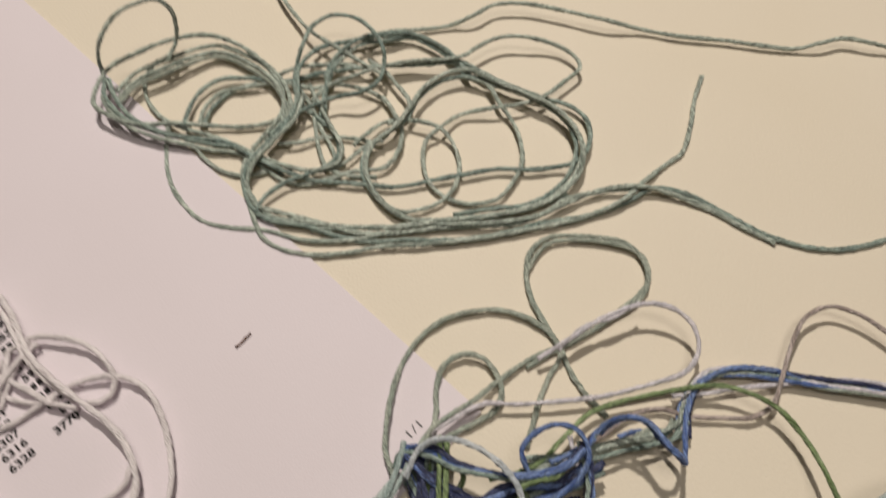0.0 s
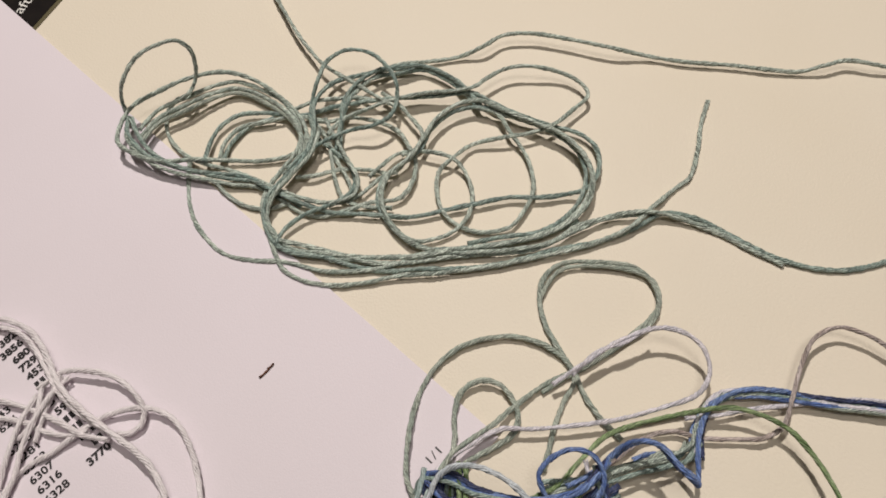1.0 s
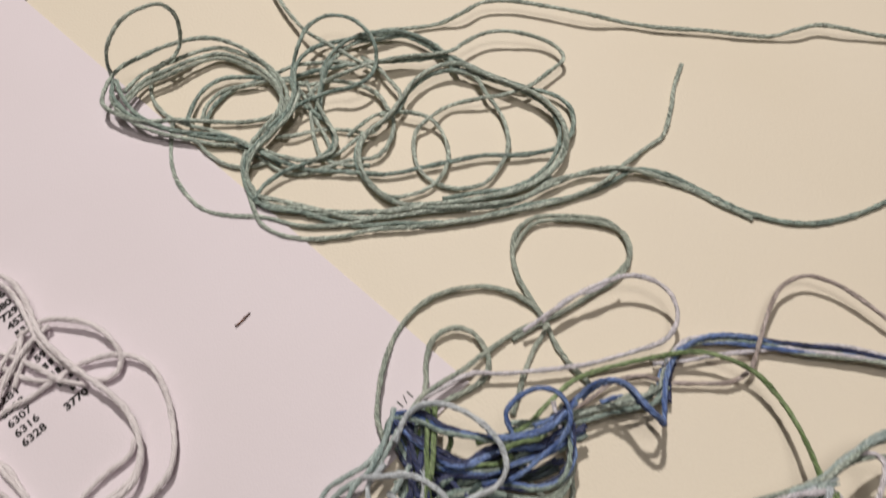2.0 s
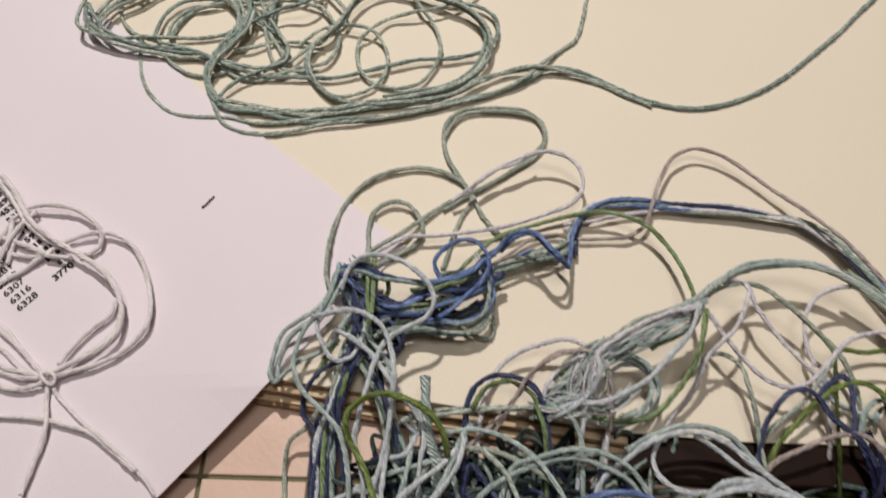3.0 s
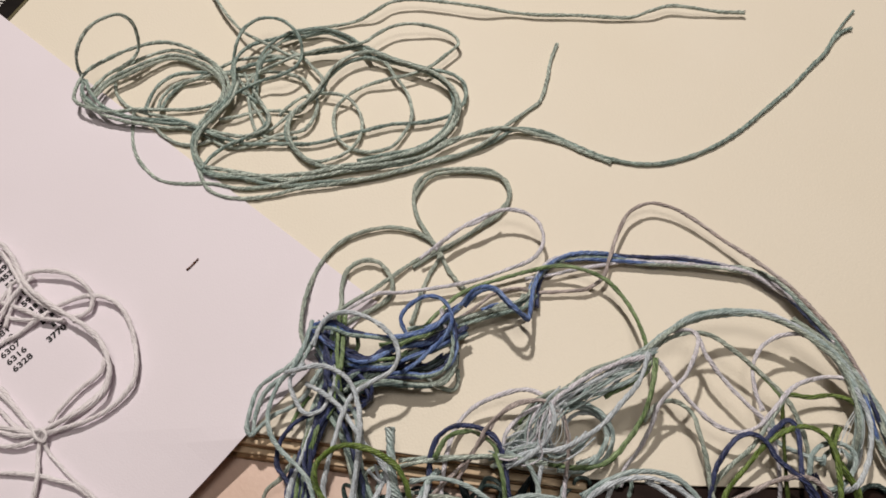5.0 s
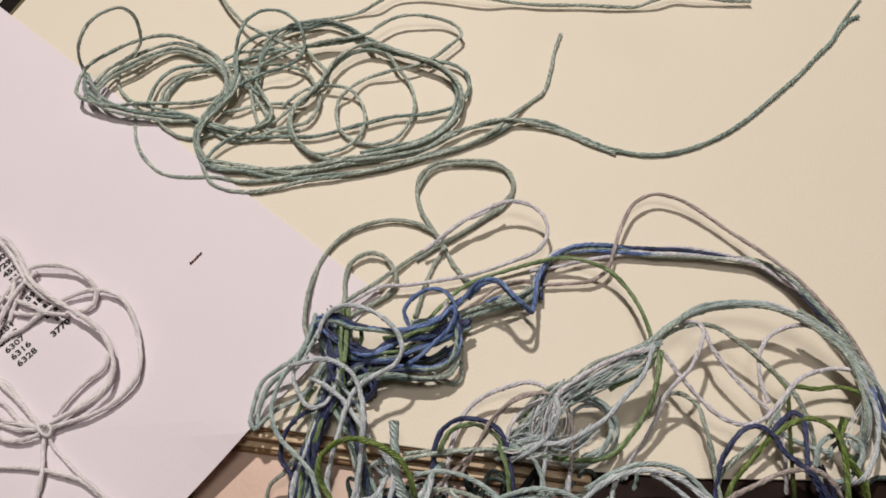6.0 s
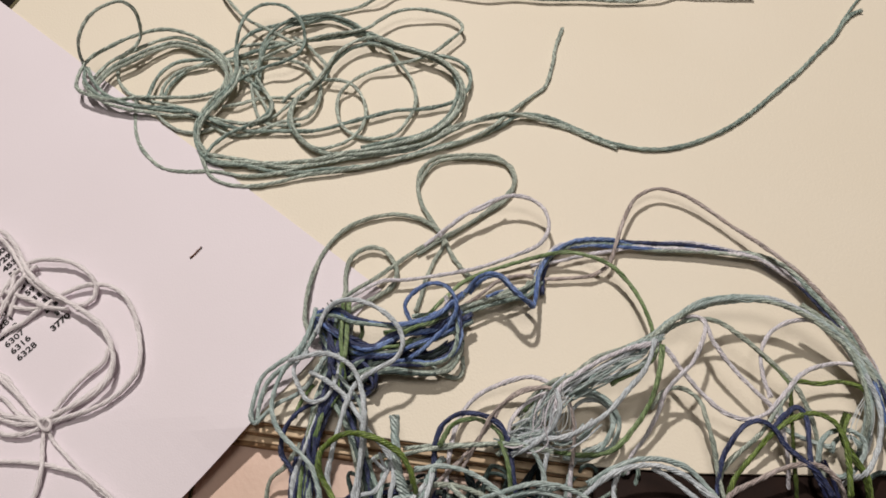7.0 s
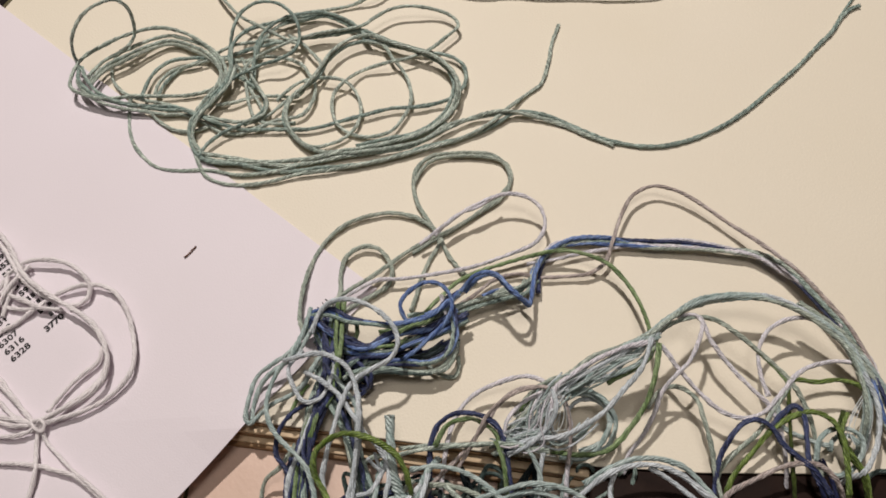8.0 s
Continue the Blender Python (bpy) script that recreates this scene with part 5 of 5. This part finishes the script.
strand(right_tangle, TEAL, 0.64, [(155.5, -38.8, 7.6), (152.5, -42.8, 7.2), (149.4, -47.0, 6.7), (146.0, -51.2, 5.4), (141.5, -54.6, 3.6), (137.6, -58.2, 2.4), (135.5, -66.0, -1.6), (132.8, -74.4, -2.6), (130.2, -82.6, -3.6)])
# strands cut in two: the lower ends have shade in their colour
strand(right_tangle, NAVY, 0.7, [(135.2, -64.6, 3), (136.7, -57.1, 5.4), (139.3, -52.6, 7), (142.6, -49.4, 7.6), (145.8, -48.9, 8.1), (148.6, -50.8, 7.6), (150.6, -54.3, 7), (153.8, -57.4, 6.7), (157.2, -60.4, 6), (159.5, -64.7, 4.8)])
strand(right_tangle, BLUE_SHADE, 0.58, [(133.1, -80.4, -2), (134.4, -72.3, -1), (135.2, -64.6, 3)])
strand(right_tangle, BLUE_SHADE, 0.58, [(159.5, -64.7, 4.8), (160.6, -72.2, 0.8), (161.7, -79.6, -3.2)])
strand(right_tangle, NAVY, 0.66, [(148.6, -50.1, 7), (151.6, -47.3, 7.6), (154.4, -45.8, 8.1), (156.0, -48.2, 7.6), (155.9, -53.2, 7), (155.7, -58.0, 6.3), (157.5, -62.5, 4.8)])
strand(right_tangle, BLUE_SHADE, 0.58, [(157.5, -62.5, 4.8), (158.8, -67.9, 3), (159.4, -75.4, -1), (159.1, -83.2, -2)])
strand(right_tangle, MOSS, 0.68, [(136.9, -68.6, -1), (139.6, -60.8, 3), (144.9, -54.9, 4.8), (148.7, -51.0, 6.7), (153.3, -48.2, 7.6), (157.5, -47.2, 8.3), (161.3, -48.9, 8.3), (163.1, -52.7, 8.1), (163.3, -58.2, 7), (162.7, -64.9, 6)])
strand(right_tangle, OLIVE_SHADE, 0.58, [(130.4, -84.9, -3), (133.6, -76.9, -2), (136.9, -68.6, -1)])
strand(right_tangle, OLIVE_SHADE, 0.58, [(162.7, -64.9, 6), (163.0, -69.5, 0), (163.4, -74.0, -4.5)])
bundle(right_tangle, [OLIVE_SHADE, MOSS], 0.56, [(165.1, -46.9, 7.6), (163.3, -52.0, 7.6), (164.6, -56.4, 7), (166.9, -60.3, 6), (168.1, -67.8, 2), (169.2, -75.2, -2), (169.2, -83.1, -3)], 2, 0.6)
strand(right_tangle, OLIVE_SHADE, 0.5, [(154.0, -41.1, 7.2), (153.2, -47.7, 7), (152.6, -55.2, 6), (152.4, -62.2, 4.2), (152.4, -69.8, 0.2), (152.4, -77.4, -3.8), (151.5, -85.3, -4.8)])
strand(right_tangle, SILVER, 0.66, [(169.9, -37.9, 9.5), (171.6, -43.7, 8.9), (171.5, -49.4, 8.3), (169.6, -55.4, 7.2), (166.6, -59.9, 6.3), (164.4, -60.5, 3), (162.3, -62.1, -1)])
strand(right_tangle, TAUPE, 0.66, [(134.3, -72.5, 0.2), (137.6, -64.9, 4.2), (144.3, -61.3, 6), (150.6, -58.7, 6.7), (156.7, -58.2, 6.3), (160.6, -61.2, 5.4), (162.6, -64.6, 2.6), (163.4, -68.0, -2)])
strand(right_tangle, SEA, 0.62, [(158.1, -57.0, 3.6), (159.0, -52.9, 4.8), (161.4, -50.5, 5.4), (165.8, -50.1, 5.4), (168.3, -52.4, 5.4), (166.5, -57.3, 4.8), (162.3, -60.2, 4.2), (159.1, -59.3, 3.6)])
strand(right_tangle, SEA, 0.6, [(161.4, -54.3, 3), (162.9, -51.9, 3.6), (165.9, -51.4, 4.2), (167.9, -53.3, 4.2)])
strand(right_tangle, SEA, 0.6, [(151.0, -45.0, 6.7), (151.6, -50.1, 6), (156.4, -52.3, 4.8), (161.4, -53.2, 3.6)])
strand(right_tangle, BLUE_SHADE, 0.6, [(132.0, -89.2, -2), (136.0, -80.9, -1), (139.3, -73.0, 3), (148.6, -75.0, 3.6), (156.1, -73.2, 4.2), (160.1, -67.0, 4.8), (159.9, -60.8, 5.4), (158.5, -57.0, 6)])
strand(right_tangle, BLUE_SHADE, 0.6, [(158.1, -82.6, -4), (162.6, -74.0, -3), (167.1, -65.2, -2), (175.2, -64.9, -3), (183.1, -65.3, -4), (184.5, -74.1, -5), (185.3, -82.7, -5)])
strand(right_tangle, OLIVE_SHADE, 0.6, [(136.9, -85.1, -5), (141.3, -76.4, -5), (145.9, -67.2, -5), (152.2, -68.3, -5), (158.5, -68.7, -5), (160.0, -77.7, -5), (161.4, -86.2, -5)])
strand(right_tangle, SAGE, 0.6, [(102.3, -62.9, -2), (110.6, -61.2, -3), (120.0, -61.6, -4), (129.3, -63.3, -5), (137.2, -65.7, -6), (138.9, -75.1, -5), (140.9, -83.8, -5)])
strand(right_tangle, BLUE, 0.6, [(113.4, -60.2, -4), (122.9, -61.3, -5), (133.5, -63.0, -6), (142.3, -68.1, -7), (143.7, -77.6, -5), (145.5, -86.2, -5)])
strand(right_tangle, SILVER, 0.6, [(103.2, -89.8, -5), (106.8, -81.1, -5), (110.6, -72.3, -4), (114.4, -63.2, -3), (121.2, -63.3, -4), (127.9, -64.4, -5), (134.4, -66.4, -6), (136.3, -75.8, -5), (138.3, -84.5, -5)])
white_skein = empty("thread_skein", (-0.03, -0.03, 0.0008), "white cotton floss skein tied with a knot on the paper", "embroidery thread")
strand(white_skein, SNOW, 0.8, [(-69.1, 10.4, 3.1), (-65.0, 10.5, 3.7), (-59.8, 9.3, 3.9), (-55.7, 7.5, 3.9), (-51.3, 3.4, 3.9), (-47.9, -0.9, 3.9), (-44.6, -5.1, 3.9), (-39.0, -9.7, 3.9), (-31.5, -14.5, 4.7), (-23.9, -18.6, 4.7), (-18.5, -22.5, 4.7), (-14.3, -27.9, 4.7), (-12.9, -32.3, 3.9), (-13.4, -37.7, 3.9), (-17.2, -42.2, 3.9), (-23.6, -45.4, 3.1), (-28.1, -47.9, 3.1)])
strand(white_skein, SNOW, 0.72, [(-68.7, 7.8, 2.3), (-65.2, 8.4, 2.3), (-59.9, 7.5, 2.7), (-56.0, 5.4, 2.9), (-51.9, 1.6, 3.1), (-48.1, -2.8, 3.1), (-44.0, -7.2, 3.1), (-38.1, -11.5, 3.1), (-31.3, -15.1, 3.1)])
strand(white_skein, SNOW, 0.72, [(-50.3, -6.0, 2.3), (-45.9, -2.1, 3.1), (-39.8, -1.4, 3.9), (-31.9, -2.7, 3.9), (-25.8, -6.9, 3.9), (-23.7, -10.0, 3.1), (-24.1, -13.0, 2.5), (-26.3, -14.7, 2.1), (-29.2, -15.0, 1.9)])
strand(white_skein, SNOW, 0.72, [(-52.4, -31.2, 1.5), (-48.3, -23.8, 1.5), (-43.0, -20.0, 1.5), (-38.1, -15.8, 2.3), (-33.5, -11.9, 2.3), (-27.1, -9.6, 3.1), (-22.3, -9.3, 3.1), (-16.9, -11.3, 3.1), (-12.1, -16.5, 3.1), (-8.2, -24.0, 3.1), (-6.4, -30.4, 3.1), (-6.7, -35.4, 3.1), (-10.8, -40.9, 2.3), (-16.6, -44.6, 2.3), (-23.6, -46.9, 2.3), (-28.0, -48.4, 2.3)])
strand(white_skein, SNOW, 0.74, [(-61.3, -8.5, 2.3), (-54.1, -9.9, 2.3), (-48.6, -11.3, 2.3), (-41.5, -13.9, 3.1), (-35.9, -16.2, 3.1), (-30.0, -16.8, 3.1)])
strand(white_skein, SNOW, 0.7, [(-59.8, -13.0, 2.3), (-51.4, -13.7, 1.9), (-45.8, -15.5, 1.9), (-40.4, -16.3, 2.3), (-35.3, -15.4, 3.1)])
strand(white_skein, SNOW, 0.66, [(-15.3, -27.5, 3.1), (-16.2, -31.6, 2.3), (-20.5, -36.0, 2.3), (-24.0, -40.9, 2.3), (-26.3, -45.4, 2.3)])
strand(white_skein, SNOW, 0.66, [(-14.2, -30.0, 2.3), (-14.4, -35.5, 2.3), (-17.3, -39.4, 2.3), (-21.6, -43.2, 2.3), (-26.5, -47.2, 2.3)])
strand(white_skein, SNOW, 0.66, [(-55.6, -31.1, 1.5), (-48.4, -33.6, 1.5), (-42.9, -35.7, 1.5), (-38.4, -39.9, 1.5), (-34.0, -44.0, 1.5), (-29.9, -47.2, 2.3)])
strand(white_skein, SNOW, 0.66, [(-49.7, -39.1, 1.5), (-41.8, -41.4, 1.5), (-36.8, -45.2, 1.5), (-32.1, -47.1, 1.9), (-27.9, -47.6, 2.3)])
strand(white_skein, SNOW, 0.66, [(-49.9, -47.5, 1.5), (-40.8, -47.0, 1.5), (-35.6, -48.3, 1.9), (-30.7, -48.4, 2.3), (-28.1, -48.1, 2.3)])
strand(white_skein, SNOW, 0.7, [(-43.2, -2.8, 3), (-45.7, -6.2, 3.2), (-48.0, -11.9, 3.2), (-49.5, -18.9, 2.8), (-49.4, -25.6, 2.4), (-50.5, -33.2, 2), (-46.9, -40.2, 2), (-40.4, -45.8, 2), (-32.4, -47.6, 2.2), (-28.7, -48.7, 2.4)])
strand(white_skein, SNOW, 0.68, [(-49.6, -7.2, 2.4), (-51.6, -13.3, 2.6), (-52.4, -20.2, 2.4), (-52.4, -27.5, 2), (-51.7, -35.7, 1.6)])
strand(white_skein, SNOW, 0.66, [(-63.2, -27.6, 1.6), (-54.2, -37.6, 1.6), (-45.7, -46.4, 1.8), (-38.7, -50.8, 2), (-33.1, -51.0, 2.2), (-28.8, -49.4, 2.4)])
strand(white_skein, SNOW, 0.62, [(-57.4, -21.6, 2.4), (-52.1, -29.0, 2.4), (-45.3, -35.2, 2.2), (-37.1, -41.5, 2.2), (-31.2, -46.5, 2.4), (-28.7, -48.8, 2.4)])
strand(white_skein, SNOW, 0.66, [(-47.8, -17.9, 1.5), (-47.2, -13.1, 2.3), (-46.6, -6.9, 2.3), (-44.8, -2.9, 3.1)])
strand(white_skein, SNOW, 0.66, [(-51.9, -17.9, 1.5), (-49.4, -14.6, 1.9), (-48.6, -11.3, 2.3), (-49.5, -4.2, 2.3)])
strand(white_skein, SNOW, 0.5, [(-30.2, -47.2, 2.3), (-28.0, -49.5, 3.4), (-26.3, -50.2, 2.7), (-25.7, -48.6, 3.1), (-27.4, -47.3, 3.5), (-28.9, -47.9, 3.1)])
strand(white_skein, SNOW, 0.66, [(-27.8, -49.1, 2.3), (-27.4, -53.9, 1.5), (-25.7, -59.1, 2.3), (-25.7, -63.7, 1.5), (-26.4, -69.1, 1.5), (-27.2, -75.6, 1.5)])
strand(white_skein, SNOW, 0.5, [(-26.6, -49.5, 2.3), (-25.1, -52.2, 1.5), (-20.1, -56.4, 1.5), (-16.2, -59.5, 1.5), (-10.1, -63.4, 2.1), (-5.0, -67.0, 1.9), (-1.7, -69.5, 1.5)])
strand(white_skein, SNOW, 0.66, [(-49.1, -58.7, 1.5), (-40.2, -58.2, 1.5), (-31.2, -58.2, 1.5), (-25.8, -58.7, 1.5), (-21.1, -59.7, 1.5), (-15.9, -61.1, 1.5), (-10.8, -63.8, 1.5), (-6.0, -66.9, 1.5), (-2.3, -69.4, 1.5)])
strand(white_skein, SNOW, 0.34, [(-3.6, -68.3, 1.7), (-1.6, -69.9, 1.3), (0.6, -71.9, 1.1), (3.3, -74.5, 1)])


def tangle(thing, mats, x0, x1, y0, y1, z0, z1, count, radius=0.6, size=1.0):
    """Long loose loops that wander through a heap, with both ends sunk in it."""
    for i in range(count):
        cx, cy = RNG.uniform(x0, x1), RNG.uniform(y0, y1)
        a, b, turn, ph = RNG.uniform(9, 20), RNG.uniform(4, 9), RNG.normal(0.2, 0.7), RNG.uniform(0, 6.28)
        sweep = RNG.uniform(6.0, 11.0)
        way = []
        for k in range(17):
            s = ph + sweep * k / 16
            px, py = a * math.cos(s * 0.9), b * math.sin(s * 1.15 + 0.4 * i)
            up = z0 + (z1 - z0) * (0.5 + 0.5 * math.sin(s * 1.7 + i)) * min(1.0, k / 3, (16 - k) / 3)
            tuck = size * min(1.0, 0.3 + 0.7 * k / 5, 0.3 + 0.7 * (16 - k) / 5)
            px, py = px * tuck, py * tuck
            way.append((cx + px * math.cos(turn) - py * math.sin(turn), cy + px * math.sin(turn) + py * math.cos(turn), up))
        strand(thing, mats[i % len(mats)], radius * RNG.uniform(0.88, 1.1), way, 0.2)


def frayed(thing, mat, ways, count, radius, spread, label):
    """Fine loose fibres that split off along each way and fan out, joined into one part."""
    verts, faces = [], []
    for way in ways:
        p = np.array(way, float)
        for i in range(count):
            s = np.linspace(0, 1, len(p))[:, None]
            aim = RNG.normal(0, spread, 3) * (1, 1, 0.6)
            bow = RNG.normal(0, spread * 0.8, 3) * (1, 1, 0.6)
            c = glide(p + aim * s ** 1.3 + bow * np.sin(s * np.pi) + RNG.normal(0, 0.35, 3), 0.9)
            c = c[int(len(c) * RNG.uniform(0, 0.12)):int(len(c) * RNG.uniform(0.7, 1.0))]
            c = c + np.cumsum(np.cumsum(RNG.normal(0, 0.03, c.shape), axis=0), axis=0)
            fine = radius * RNG.uniform(0.6, 1.4)
            t = np.gradient(c, axis=0)
            side = np.cross(t, (0.0, 0.0, 1.0))
            side /= np.linalg.norm(side, axis=1)[:, None] + 1e-9
            up = np.cross(side, t / (np.linalg.norm(t, axis=1)[:, None] + 1e-9))
            b0, n = len(verts), len(c)
            for k in range(3):
                th = k * 2.0944
                verts += [tuple(v * 0.001) for v in c + fine * (math.cos(th) * side + math.sin(th) * up)]
            for k in range(3):
                m = (k + 1) % 3
                faces += [(b0 + k * n + j, b0 + m * n + j, b0 + m * n + j + 1, b0 + k * n + j + 1) for j in range(n - 1)]
            faces += [(b0, b0 + n, b0 + 2 * n), (b0 + n - 1, b0 + 3 * n - 1, b0 + 2 * n - 1)]
    ob = mesh_object("frayed_tuft", verts, faces, mat, None, label, True)
    return under(ob, thing)


frayed(centre_tangle, FRAY, [[(100.9, -43.9, 14), (98.9, -46.6, 13), (95.1, -49.5, 11), (91.2, -51.9, 9), (89.5, -52.6, 8)], [(100.9, -43.9, 14), (100.5, -47.5, 13), (98.8, -50.8, 11), (97.5, -53.5, 9), (96.8, -55.1, 8)], [(89.5, -52.6, 8), (93.7, -54.2, 9), (98.1, -54.5, 9), (102.6, -53.8, 8), (105.2, -52.8, 7)], [(101.6, -43.2, 14), (102.7, -47.2, 12), (102.0, -51.2, 10), (99.4, -53.8, 8)]], 5, 0.085, 1.3, "pale frayed tuft of fine fibre")
frayed(centre_tangle, FRAY, [[(100.9, -43.9, 14), (104.8, -41.4, 14.5), (110.0, -39.2, 15), (115.1, -37.1, 15.5)], [(120.8, -35.9, 16), (116.9, -37.7, 15.5), (111.9, -40.2, 13), (106.7, -43.2, 12)]], 3, 0.085, 0.9, "pale frayed tuft of fine fibre")
frayed(right_tangle, FRAY, [[(170.2, -42.5, 8.3), (167.3, -47.4, 6.6), (166.0, -51.0, 6), (168.2, -54.1, 4)], [(171.4, -40.2, 8.3), (171.6, -47.5, 7.2), (170.6, -54.4, 5)]], 4, 0.10, 1.0, "pale frayed tuft of fine fibre")


# dark loops added to fill the heaps' gaps with the tone of shade
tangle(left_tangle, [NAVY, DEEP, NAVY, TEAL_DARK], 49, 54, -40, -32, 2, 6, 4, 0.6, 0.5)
tangle(left_tangle, [DEEP, NAVY, SHADE_FILL, DEEP, TEAL_DARK, NAVY, SHADE_FILL], 55, 62, -88, -68, -6, 2, 26, 0.6, 0.75)
tangle(centre_tangle, [DEEP, SHADE_FILL, DEEP, NAVY, SHADE_FILL, TEAL_DARK, DEEP], 62, 94, -88, -67, -6, 3, 66)
tangle(centre_tangle, [DEEP, SHADE_FILL, TEAL_DARK, DEEP], 90, 110, -80, -66, -6, 0, 14, 0.58, 0.8)
tangle(right_tangle, [SHADE_FILL, NAVY, SHADE_FILL, SHADE_FILL, SHADE_FILL, DEEP], 148, 180, -88, -70, -5.5, -1, 16)

# ---- the tiles, each a piece of the table
PITCH = 0.0260


def tile_mesh():
    bm = box(-0.01246, 0.01246, -0.01246, 0.01246, -0.004, 0.0, 0.0003)
    me = bpy.data.meshes.new("tile")
    bm.to_mesh(me)
    bm.free()
    me.materials.append(TILE)
    return me


tile_data = tile_mesh()
for i in range(-10, 10):
    for j in range(-5, 10):
        t = new("tile", tile_data)
        t.parent = table
        t.matrix_parent_inverse = Matrix.Translation(-table.location)
        t.location = ((i + 0.5) * PITCH + 0.0096, (j + 0.5) * PITCH - 0.0683, TILE_TOP + 0.0001 * math.sin(i * 3.1 + j * 5.3))
